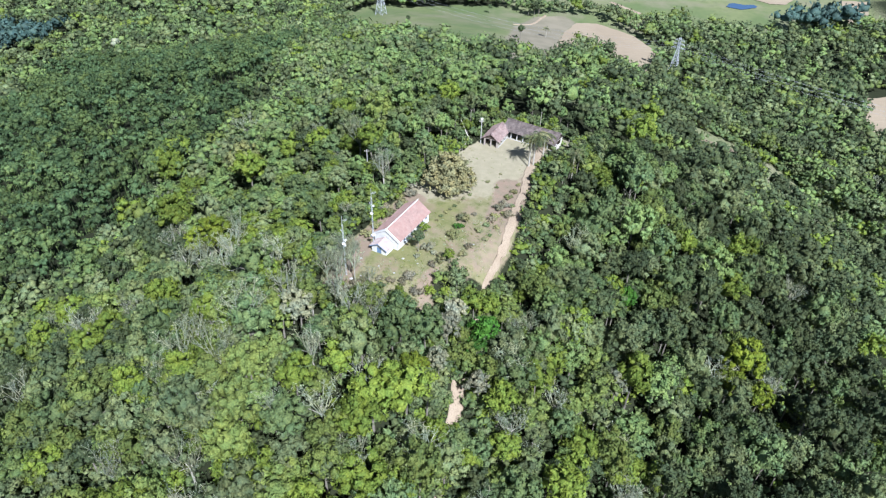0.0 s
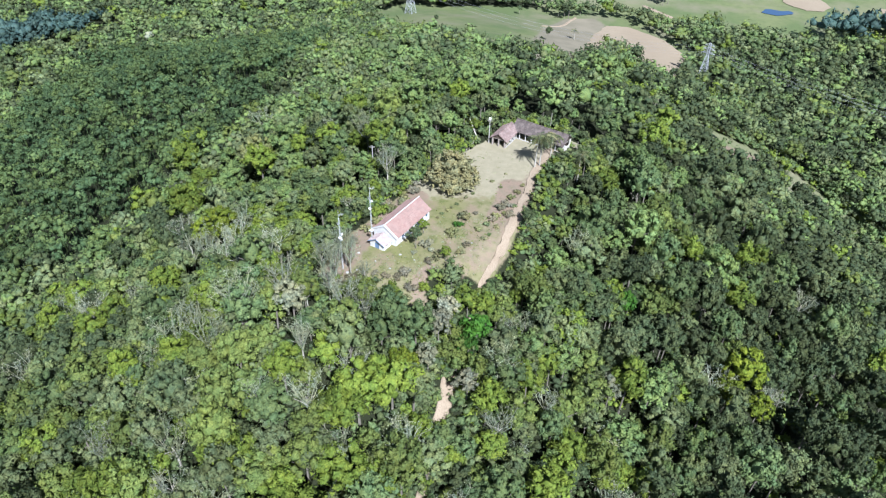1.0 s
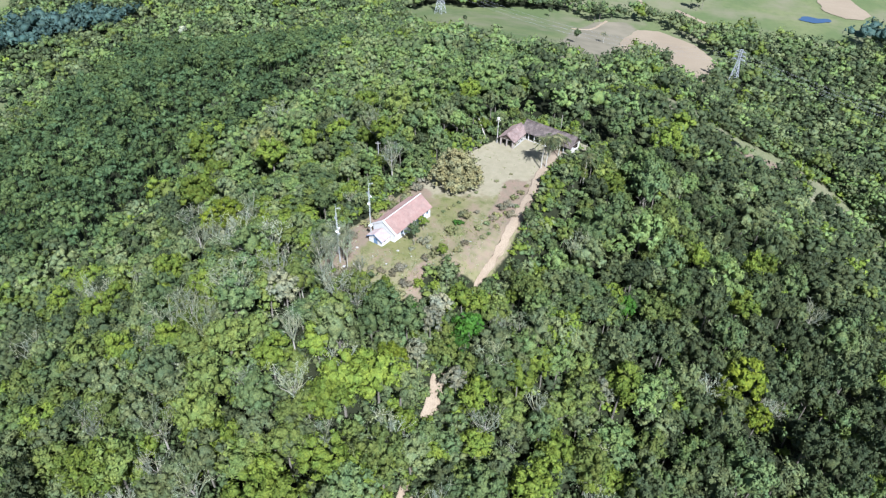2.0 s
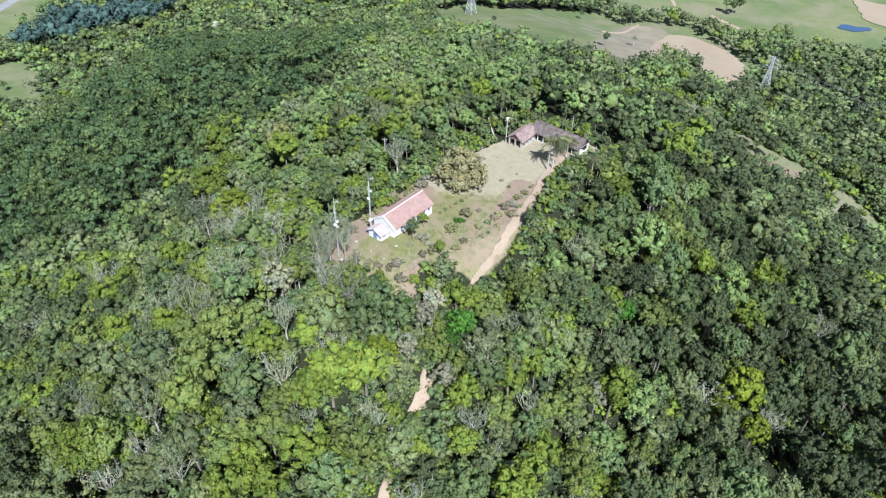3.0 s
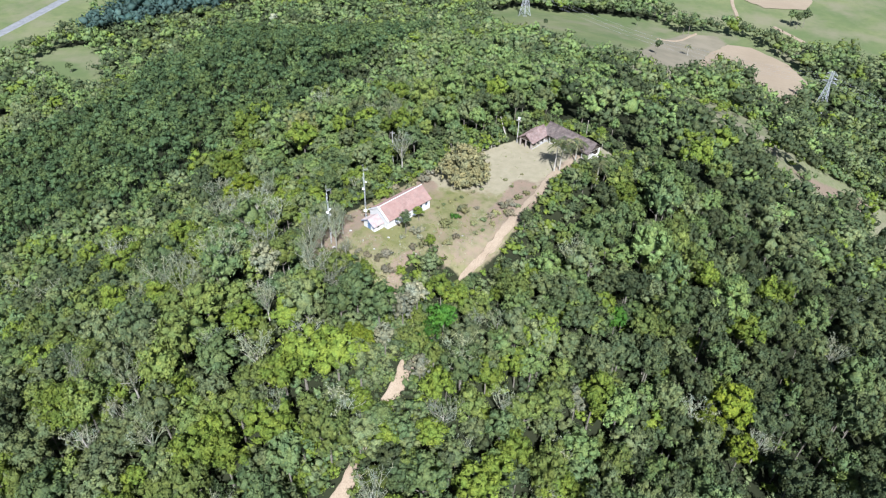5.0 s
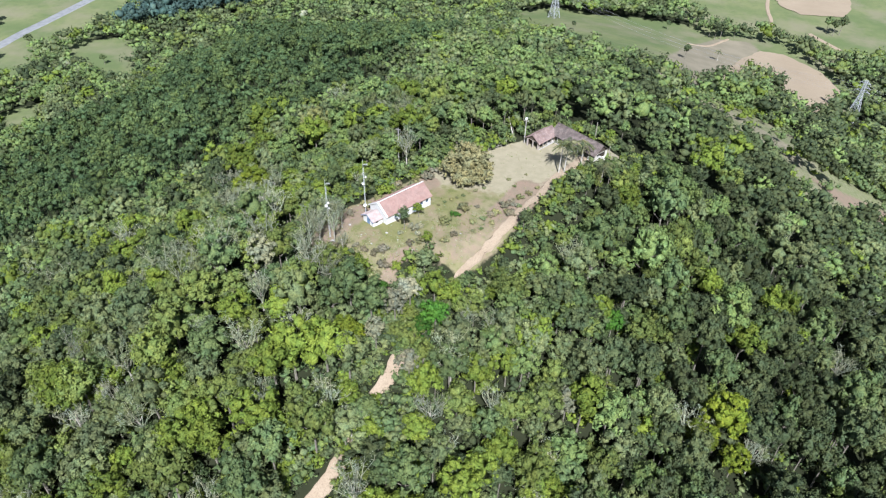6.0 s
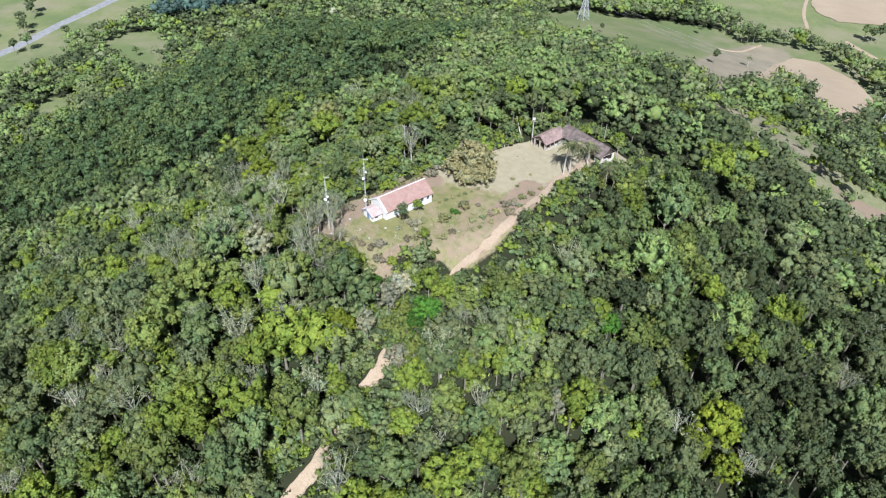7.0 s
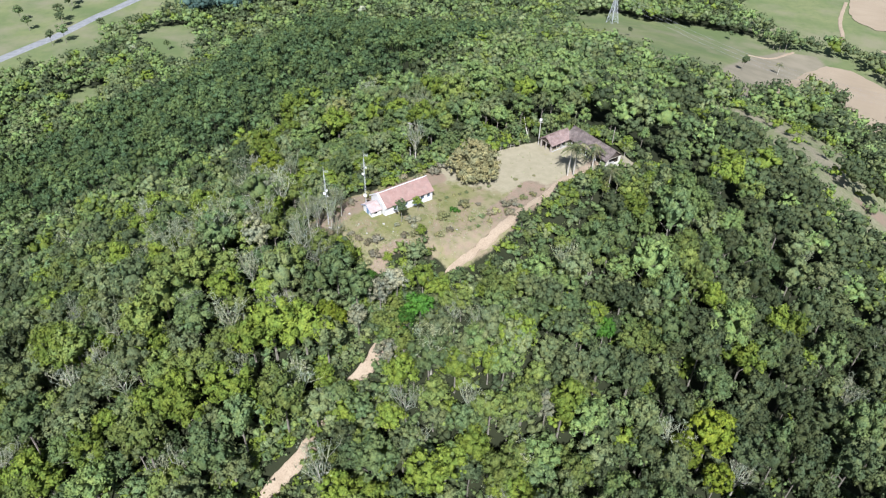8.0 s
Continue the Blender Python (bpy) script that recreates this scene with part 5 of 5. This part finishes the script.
def utility_pole(x, y, high, label, lamp=True):
    root = new("utility_pole")
    root.location = (x, y, ground_at(x, y))
    bm = bmesh.new()
    rod(bm, (0, 0, -0.6), (0, 0, high), 0.14, 0.09, 10)
    part("pole", bm, CONCRETE, root)
    bm = bmesh.new()
    block(bm, -0.6, 0.6, -0.05, 0.05, high - 0.55, high - 0.42)
    part("crossarm", bm, GREY_WOOD, root)
    for i in (-0.5, 0.0, 0.5):
        bm = bmesh.new()
        rod(bm, (i, 0, high - 0.42), (i, 0, high - 0.24), 0.04, 0.03)
        part("insulator", bm, LIMEWASH, root)
    if lamp:
        bm = bmesh.new()
        block(bm, -0.32, 0.32, -0.22, 0.3, high - 0.1, high + 0.42)
        bmesh.ops.bevel(bm, geom=bm.edges[:], offset=0.06, segments=2, affect="EDGES")
        part("lamp_box", bm, LIMEWASH, root, "white box at the pole top")
    return tagged(root, label, "pole")


utility_pole(11.6, 160.9, 6.9, "pale concrete pole with white box beside the shed")
utility_pole(-16.2, 142.4, 9.5, "slim grey pole standing among trees", False)


def pylon(x, y, high, turn, label):
    root = new("transmission_pylon")
    root.matrix_basis = Matrix.Translation((x, y, ground_at(x, y))) @ Matrix.Rotation(turn, 4, "Z")
    wide, top = high * 0.12, high * 0.025
    at = lambda sx, sy, u: Vector((sx * (wide + (top - wide) * min(1, u / 0.72)), sy * (wide + (top - wide) * min(1, u / 0.72)), high * u))
    for sx in (-1, 1):
        for sy in (-1, 1):
            bm = bmesh.new()
            rod(bm, at(sx, sy, -0.03), at(sx, sy, 0.72), 0.17, 0.13, 4)
            rod(bm, at(sx, sy, 0.72), at(sx, sy, 1.0) * 1, 0.13, 0.09, 4)
            part("leg", bm, STEEL, root)
    levels = [0.0, 0.16, 0.30, 0.42, 0.52, 0.61, 0.69, 0.76, 0.83, 0.9, 1.0]
    for ax, ay, bx, by in ((-1, -1, 1, -1), (1, -1, 1, 1), (1, 1, -1, 1), (-1, 1, -1, -1)):
        bm = bmesh.new()
        for u, w in zip(levels, levels[1:]):
            rod(bm, at(ax, ay, u), at(bx, by, w), 0.075, sides=4)
            rod(bm, at(bx, by, u), at(ax, ay, w), 0.075, sides=4)
            rod(bm, at(ax, ay, w), at(bx, by, w), 0.075, sides=4)
        part("bracing", bm, STEEL, root)
    for u, reach in ((0.74, 4.2), (0.84, 3.6), (0.94, 3.0)):
        bm = bmesh.new()
        for s in (-1, 1):
            tip = Vector((s * reach, 0, high * u))
            for sy in (-1, 1):
                rod(bm, at(s, sy, u), tip, 0.08, sides=4)
                rod(bm, at(s, sy, u + 0.05), tip, 0.07, sides=4)
        part("crossarm", bm, STEEL, root)
        for s in (-1, 1):
            bm = bmesh.new()
            rod(bm, (s * reach, 0, high * u), (s * reach, 0, high * u - 1.2), 0.09, sides=6)
            part("insulator", bm, CONCRETE, root)
    return tagged(root, label, "pylon", "power line pylons")


PYLONS = ((153.6, 430, 25.0, -0.55), (-43, 524, 26.0, -0.55), (420, 275, 24.0, -0.55))
for x, y, high, turn in PYLONS[:2]:
    pylon(x, y, high, turn, "grey steel lattice power line pylon")


def cable(a, b, sag):
    bm = bmesh.new()
    a, b = Vector(a), Vector(b)
    side = (b - a).cross(Vector((0, 0, 1))).normalized()
    rings = []
    for i in range(25):
        p = a.lerp(b, i / 24) - Vector((0, 0, sag * 4 * (i / 24) * (1 - i / 24)))
        rings.append([bm.verts.new(p + side * u * 0.022 + Vector((0, 0, w * 0.022))) for u, w in ((-1, 0), (0, -1), (1, 0), (0, 1))])
    for r, s in zip(rings, rings[1:]):
        for k in range(4):
            bm.faces.new((r[k], r[(k + 1) % 4], s[(k + 1) % 4], s[k]))
    data = bpy.data.meshes.new("power_cable")
    bm.to_mesh(data)
    data.materials.append(WIRE)
    tagged(new("power_cable", data), "thin grey power cable between pylons", "cable", "power line cables")


for k, (u, reach) in enumerate(((0.74, 4.2), (0.84, 3.6), (0.94, 3.0))):
    for s in (-1, 1):
        ends = []
        for x, y, high, turn in PYLONS:
            ends.append((x + s * reach * math.cos(turn), y + s * reach * math.sin(turn), ground_at(x, y) + high * u - 1.2))
        cable(ends[0], ends[1], 9.0)
        cable(ends[2], ends[0], 10.0)


# ---- the clearing's plants and small things ----
def palm(x, y, high, seed, label):
    rng = random.Random(seed)
    root = new("palm_tree")
    root.matrix_basis = Matrix.Translation((x, y, ground_at(x, y) - 0.1)) @ Matrix.Rotation(rng.uniform(0, 6), 4, "Z")
    bm = bmesh.new()
    lean = rng.uniform(0.2, 0.5)
    pts = [Vector((lean * (i / 6) ** 2, 0, high * i / 6)) for i in range(7)]
    for i, (p, q) in enumerate(zip(pts, pts[1:])):
        rod(bm, p, q, 0.19 - 0.015 * i, 0.175 - 0.015 * i, 8)
    part("trunk", bm, PALE_BARK, root, "slim pale ringed palm trunk")
    for f in range(21):
        bm = bmesh.new()
        ang, lift = 2.4 * f + rng.uniform(-0.2, 0.2), rng.uniform(-0.75, 0.85)
        out = Vector((math.cos(ang), math.sin(ang), 0))
        side = Vector((-out.y, out.x, 0))
        length = rng.uniform(2.2, 3.0)
        spine = [pts[-1] + out * length * u + Vector((0, 0, length * (lift * u - (0.55 + 0.45 * lift) * u * u * 1.1))) for u in [k / 8 for k in range(9)]]
        for p, q in zip(spine, spine[1:]):
            rod(bm, p, q, 0.03, 0.02, 3)
        for k in range(1, 9):
            for s in (-1, 1):
                for h in (0.0, 0.5):
                    if k == 8 and h:
                        continue
                    p = spine[k] if not h else spine[k].lerp(spine[min(k + 1, 8)], 0.5)
                    reach = 0.62 * (1 - abs(k / 8 - 0.45))
                    tip = p + side * s * reach + out * 0.28 - Vector((0, 0, rng.uniform(0.15, 0.45)))
                    a, b = bm.verts.new(p - out * 0.05), bm.verts.new(p + out * 0.07)
                    mid = bm.verts.new(p.lerp(tip, 0.55) + out * 0.09)
                    bm.faces.new((a, b, mid, bm.verts.new(tip)))
        part("frond", bm, LEAF["palm"] if f % 4 else LEAF["brown"], root)
    return tagged(root, label, "palm", "palms by the track")


palm(23.0, 149.0, 8.3, 1, "tall feather palm with pale trunk beside the track")
palm(24.2, 149.8, 8.9, 2, "tall feather palm with pale trunk beside the track")
palm(27.4, 155.4, 6.0, 3, "shorter palm in front of the barn")
palm(33.5, 146.5, 8.0, 4, "feather palm at the forest edge")


def shrub_mesh(seed, leaf, radius, high, sprays, size):
    return fill_mesh("foliage", *crown_arrays(seed, radius, 0.0, high, 9, sprays // 2, size, -0.1), [LEAF[leaf]])


SHRUBS = {k: [shrub_mesh(700 + 7 * i + j, "dry" if k == "bare" else k, 1.0, 1.25, 420, 0.13) for j in range(3)] for i, k in enumerate(("brown", "mid_green", "grey_green", "yellow_green", "bright_green", "bare", "pale"))}


def shrub(kind, x, y, size, variant, label, group="clearing shrubs"):
    root = new("shrub")
    root.matrix_basis = Matrix.LocRotScale((x, y, ground_at(x, y) - 0.08), Euler((0, 0, variant * 1.7)), (size, size, size))
    child = new("foliage", SHRUBS[kind][variant % 3])
    child.parent = root
    rng = random.Random(variant)
    for k in range(3):
        bm = bmesh.new()
        rod(bm, (0, 0, -0.2), (rng.uniform(-0.4, 0.4), rng.uniform(-0.4, 0.4), 0.7), 0.035, 0.015, 4)
        part("stem", bm, BARK, root)
    return tagged(root, label, "shrub", group)


def big_tree():
    """The wide brownish tree whose crown reaches down to the grass."""
    root = new("spreading_tree")
    root.location = (3.0, 137.6, ground_at(3.0, 137.6) - 0.05)
    part_data = trunk_mesh(77, 4.2, 0.34, 5)
    child = new("trunk", part_data)
    child.parent = root
    verts, tris, start = [], [], 0
    for k, (dx, dy, radius, low, top) in enumerate(((0.3, 0.4, 4.4, 0.6, 9.3), (-3.2, -1.0, 3.0, -0.4, 6.4), (3.4, -0.6, 3.1, -0.6, 5.6), (0.4, -3.4, 3.0, -0.6, 5.2), (-1.4, 3.0, 3.0, 0.4, 7.2), (2.6, 2.6, 2.8, 0.0, 6.8))):
        v, t, _ = crown_arrays(78 + k, radius, low, top, 34 if k else 60, 620 if k else 1200, 0.26, -0.3, heart=0.72, jitter=0.6, fill=1.2, hull=0.72)
        verts.append(v + np.array([dx, dy, 0]))
        tris.append(t + start)
        start += len(v)
    crown = fill_mesh("crown", np.concatenate(verts), np.concatenate(tris), np.zeros((0, 4), int), [LEAF["tan_olive"]])
    child = new("crown", crown)
    child.parent = root
    tagged(root, "broad brownish-olive tree with crown down to the lawn", "tree")


big_tree()

tree("dark_green_tree", -3.4, 113.1, 0.46, 1.0, 1, "small dark tree with thin pale stem beside the chapel", "clearing trees", 1.05)
tree("yellow_green_tree", -2.2, 118.6, 0.36, 2.0, 2, "small yellow-green tree before the chapel wall", "clearing trees", 0.9)
tree("yellow_green_tree", 3.0, 109.8, 0.36, 0.4, 3, "small olive tree at the clearing edge", "clearing trees", 0.9)
tree("bare_tree", -17.0, 107.2, 0.72, 0.2, 0, "grey leafless tree beside the slim mast", "clearing trees")
tree("bare_tree", -19.3, 105.4, 0.6, 1.2, 1, "grey leafless tree at the clearing edge", "clearing trees")
tree("grey_green_tree", -20.5, 108.6, 0.62, 1.9, 2, "thin grey-green tree beside the slim mast", "clearing trees")
for i, (x, y, size) in enumerate(((-15.6, 104.4, 0.6), (-18.2, 103.0, 0.7), (-20.8, 103.6, 0.75), (-16.2, 109.4, 0.5), (-18.6, 109.0, 0.62))):
    tree("bare_tree", x, y, size, 1.3 * i, i, "pale grey leafless tree around the slim mast", "clearing trees", 1.15)
tree("bare_tree", -12.3, 101.6, 0.5, 2.2, 2, "low grey leafless tree below the lawn", "clearing trees")
for i, (kind, x, y, size, text) in enumerate((
        ("pale", -1.5, 113.8, 1.1, "pale grey flowering shrub before the chapel"), ("pale", -0.6, 115.2, 0.8, "pale grey flowering shrub before the chapel"),
        ("bright_green", 5.2, 122.2, 1.0, "vivid green shrub on the lawn"), ("brown", 6.4, 124.6, 1.5, "dry brownish shrub on the lawn"), ("brown", 3.9, 118.6, 1.3, "dry brownish shrub on the lawn"),
        ("brown", 13.2, 126.2, 1.02, "dry shrub on the track bank"), ("bare", 14.4, 129.6, 1.16, "grey leafless shrub on the track bank"), ("bare", 12.4, 125.2, 0.95, "grey leafless shrub on the track bank"),
        ("grey_green", 11.3, 123.2, 0.75, "grey-green shrub on the track bank"), ("brown", 10.6, 118.0, 0.61, "dry shrub on the track bank"), ("bare", 15.6, 132.2, 0.88, "grey leafless shrub on the track bank"),
        ("grey_green", 17.4, 131.0, 0.68, "grey-green shrub beside the track"), ("mid_green", 11.8, 119.6, 0.48, "green shrub beside the track"),
        ("yellow_green", -12.4, 101.0, 1.7, "yellow-green shrub below the lawn"), ("yellow_green", -7.4, 99.4, 1.4, "yellow-green shrub below the lawn"), ("yellow_green", -1.0, 102.0, 1.2, "yellow-green shrub beside bare soil"),
        ("brown", 1.6, 110.4, 1.2, "dry shrub at the lawn edge"), ("bare", -6.2, 103.4, 1.0, "low grey twiggy shrub on the lawn"), ("bare", -17.4, 100.8, 1.8, "grey twiggy shrub at the forest edge"),
        ("bare", -13.8, 98.8, 1.8, "grey twiggy shrub at the forest edge"), ("brown", -12.9, 121.5, 1.2, "dry brown shrub behind the chapel"), ("brown", -10.0, 126.0, 1.4, "dry brown shrub behind the chapel"),
        ("yellow_green", -12.4, 124.6, 1.9, "olive-yellow shrub behind the chapel"), ("brown", -7.4, 130.0, 1.5, "dry brown shrub behind the chapel"), ("bare", -6.0, 134.4, 1.4, "dry twiggy shrub behind the lawn"),
        ("brown", 18.4, 136.8, 0.78, "dry brown shrub on the track bank"), ("brown", 17.0, 134.4, 0.90, "dry brown shrub on the track bank"), ("brown", 15.2, 127.8, 0.72, "dry brown shrub on the track bank"),
        ("brown", 13.4, 122.6, 0.60, "dry brown shrub on the track bank"), ("bare", 16.2, 130.8, 0.90, "dry twiggy shrub on the track bank"), ("brown", 19.8, 140.2, 0.60, "dry brown shrub on the track bank"),
        ("bare", -16.2, 114.0, 1.0, "dry twiggy shrub on bare soil"))):
    shrub(kind, x, y, size, i, text)
for i, (x, y) in enumerate(((0.4, 124.6), (1.3, 126.2), (2.4, 127.7), (3.3, 129.0), (4.4, 130.4), (6.5, 133.5), (5.4, 132.0), (8.0, 135.2), (12.6, 141.1), (15.8, 145.1), (14.5, 138.7))):
    shrub(("brown", "grey_green", "brown")[i % 3], x, y, 0.36 + 0.1 * (i % 3), i + 40, "small clipped shrub in a row across the lawn" if i < 8 else "small low shrub on the dry lawn", "row of small shrubs")


def rock(x, y, size, seed):
    bm = bmesh.new()
    bmesh.ops.create_icosphere(bm, subdivisions=2, radius=1)
    for v in bm.verts:
        k = 1 + 0.35 * noise.noise(v.co * 1.3 + Vector((seed, 0, 0)))
        v.co = Vector((v.co.x * k * size, v.co.y * k * size * 0.8, v.co.z * k * size * 0.6))
    data = bpy.data.meshes.new("boulder")
    bm.to_mesh(data)
    data.materials.append(STONE)
    ob = new("boulder", data)
    ob.location = (x, y, ground_at(x, y) + size * 0.2)
    tagged(ob, "pale grey boulder lying on the grass", "rock", "boulders of the clearing")


for i, (x, y, size) in enumerate(((-16.4, 104.9, 0.38), (-14.6, 105.6, 0.22), (-8.0, 106.1, 0.25), (-6.4, 110.6, 0.3), (-15.0, 110.7, 0.3), (-9.5, 104.4, 0.18), (0.6, 107.5, 0.2), (-11.2, 108.2, 0.18), (-3.4, 109.2, 0.2), (8.2, 116.4, 0.2))):
    rock(x, y, size, i * 3.7)


def rail_fence():
    """Leaning grey posts and rails at the edge of the dry lawn."""
    root = new("rail_fence")
    a, b = Vector((2.6, 150.6, 0)), Vector((7.6, 157.6, 0))
    root.location = (a.x, a.y, ground_at(a.x, a.y))
    tops = []
    for i in range(7):
        p = a.lerp(b, i / 6)
        z = ground_at(p.x, p.y) - root.location.z
        q = Vector((p.x - a.x, p.y - a.y, z))
        tip = q + Vector((0.16 * math.sin(i * 2.1), 0.18 * math.cos(i * 1.3), 1.7 + 0.25 * math.sin(i * 3.3)))
        bm = bmesh.new()
        rod(bm, q - Vector((0, 0, 0.3)), tip, 0.08, 0.07)
        part("post", bm, GREY_WOOD, root)
        tops.append((q, tip))
    for u in (0.45, 0.85):
        for (q0, t0), (q1, t1) in zip(tops, tops[1:]):
            bm = bmesh.new()
            rod(bm, q0.lerp(t0, u), q1.lerp(t1, u), 0.05, 0.045)
            part("rail", bm, GREY_WOOD, root)
    tagged(root, "weathered grey wooden rail fence beside the lawn", "fence")


rail_fence()


def fallen_trunk():
    root = new("leaning_trunk")
    root.location = (9.3, 160.8, ground_at(9.3, 160.8))
    bm = bmesh.new()
    rod(bm, (0, 0, -0.2), (-1.6, 1.2, 2.6), 0.16, 0.13, 8)
    rod(bm, (-1.6, 1.2, 2.6), (-2.9, 2.5, 5.4), 0.13, 0.07, 8)
    part("stem", bm, PALE_BARK, root)
    bm = bmesh.new()
    rod(bm, (-1.6, 1.2, 2.6), (-1.4, 2.2, 4.2), 0.07, 0.03, 6)
    part("branch", bm, PALE_BARK, root)
    tagged(root, "bare pale dead trunk leaning at the lawn edge", "dead tree")


fallen_trunk()
for x, y, high in ((33.2, 164.8, 2.6), (35.0, 162.4, 2.2), (28.5, 172.0, 5.2)):
    root = new("fence_post")
    root.location = (x, y, ground_at(x, y))
    bm = bmesh.new()
    rod(bm, (0, 0, -0.4), (0.05, 0, high), 0.1, 0.08, 8)
    part("post", bm, GREY_WOOD, root)
    tagged(root, "weathered upright wooden post beside the barn", "post")


def pasture_trees():
    """Single trees and clumps on the far pasture and in the valley."""
    for i, (kind, x, y, s) in enumerate((("dark_green_tree", 54.5, 450, 0.85), ("dark_green_tree", 74, 535, 1.0), ("dark_green_tree", 78, 539, 1.15), ("mid_green_tree", 70, 540, 0.9), ("mid_green_tree", 88, 548, 0.7),
                                         ("dark_green_tree", 159, 584, 1.1), ("dark_green_tree", 164, 588, 1.2), ("mid_green_tree", 155, 590, 1.0), ("dark_green_tree", 40, 540, 0.6), ("dark_green_tree", -20, 470, 0.5),
                                         ("dark_green_tree", -384, 318, 1.0), ("mid_green_tree", -380, 326, 1.1), ("dark_green_tree", -404, 345, 1.0), ("dark_green_tree", -412, 352, 1.2), ("mid_green_tree", -420, 330, 0.9),
                                         ("dark_green_tree", -425, 372, 1.1), ("dark_green_tree", -432, 380, 1.2), ("mid_green_tree", -440, 340, 1.0), ("dark_green_tree", -372, 352, 0.9), ("mid_green_tree", -306, 346, 0.6))):
        tree(kind, x, y, s, i * 1.3, i, "single dark round tree standing in open pasture", "pasture trees")


pasture_trees()
palm(75.5, 476.0, 7.0, 9, "lone palm standing on the fallow field")


def grass_tufts():
    """Tufts of tall dry and green grass over the clearing, thick along its front and the banks."""
    rng = np.random.default_rng(61)
    x, y = rng.uniform(-24, 38, 26000), rng.uniform(95, 172, 26000)
    lush = np.array([noise.noise(Vector((a * 0.16, b * 0.16, 1.0))) for a, b in zip(x, y)])
    front = smooth(116, 102, y) + 0.6 * smooth(5, 1, near_line(((8, 118), (12.6, 126), (15.5, 132)), x, y)) + 0.4 * smooth(3, 0.5, -inside(CLEARING, x, y) * -1)
    chance = 0.10 + 0.5 * front + 0.35 * np.maximum(lush, 0)
    chance = chance * np.where(y > 128, 0.12, 1.0)
    ok = (inside(CLEARING, x, y) > 0.1) & (near_line(TRACK, x, y) > 1.5) & (rng.uniform(0, 1, len(x)) < chance)
    c, s = math.cos(radians(60.4)), math.sin(radians(60.4))
    u, v = (x + 10.05) * c + (y - 114.8) * s, -(x + 10.05) * s + (y - 114.8) * c
    ok &= ~((u > -3.4) & (u < 13.2) & (np.abs(v) < 3.5))
    u, v = (x - 13.6) * math.cos(1.0996) + (y - 158.4) * math.sin(1.0996), -(x - 13.6) * math.sin(1.0996) + (y - 158.4) * math.cos(1.0996)
    ok &= ~((u > -0.6) & (u < 8.2) & (np.abs(v) < 2.6))
    x, y = x[ok], y[ok]
    n = len(x)
    z = height(x, y)
    blades, size = 5, rng.uniform(0.12, 0.34, n)
    base = np.repeat(np.stack([x, y, z], 1), blades, 0) + np.concatenate([rng.normal(scale=0.12, size=(n * blades, 2)), np.zeros((n * blades, 1))], 1)
    tip = base + np.concatenate([rng.normal(scale=0.16, size=(n * blades, 2)), np.repeat(size, blades)[:, None] * rng.uniform(0.6, 1.3, (n * blades, 1))], 1)
    across = rng.normal(size=(n * blades, 3)) * np.array([1, 1, 0])
    across /= np.linalg.norm(across, axis=1, keepdims=True) + 1e-9
    verts = np.stack([base - across * 0.05, base + across * 0.05, tip], 1).reshape(-1, 3)
    tris = np.arange(len(verts)).reshape(-1, 3)
    pick = np.repeat(rng.choice(3, n, p=(0.45, 0.3, 0.25)), blades)
    data = fill_mesh("grass", verts, tris, np.zeros((0, 4), int), [LEAF["brown"], LEAF["yellow_green"], LEAF["bare"]], pick, np.zeros(0, int))
    tagged(new("grass", data), "dry and green tufts of long grass on the clearing", "grass", kind="stuff")


grass_tufts()
for i, (kind, x, y, s) in enumerate((("bare", -5.0, 105.0, 1.1), ("bare", -3.2, 101.2, 1.3), ("bare", -8.6, 103.6, 0.9), ("brown", -4.2, 98.6, 1.4), ("bare", -0.4, 108.6, 0.9), ("brown", 5.8, 112.4, 0.9), ("bare", 7.2, 115.2, 0.8),
                                     ("bare", -10.8, 104.2, 0.8), ("brown", 9.4, 121.0, 0.8), ("bare", 8.8, 127.0, 0.6), ("bare", -15.4, 103.0, 1.2), ("bare", -18.8, 103.2, 1.5), ("brown", -17.8, 110.6, 0.8),
                                     ("brown", -14.6, 118.4, 1.1), ("bare", -11.2, 128.4, 1.3), ("brown", -8.4, 133.6, 1.3), ("bare", -5.4, 138.0, 1.4), ("yellow_green", -13.6, 127.0, 1.8), ("bare", 16.4, 127.4, 1.1),
                                     ("pale", -0.2, 112.6, 0.7), ("pale", -3.6, 111.4, 0.6))):
    shrub(kind, x, y, s, i + 60, {"bare": "low grey twiggy shrub in dry grass", "brown": "low dry brownish shrub in grass", "pale": "low pale grey shrub beside the chapel"}.get(kind, "olive-yellow shrub behind the chapel"))
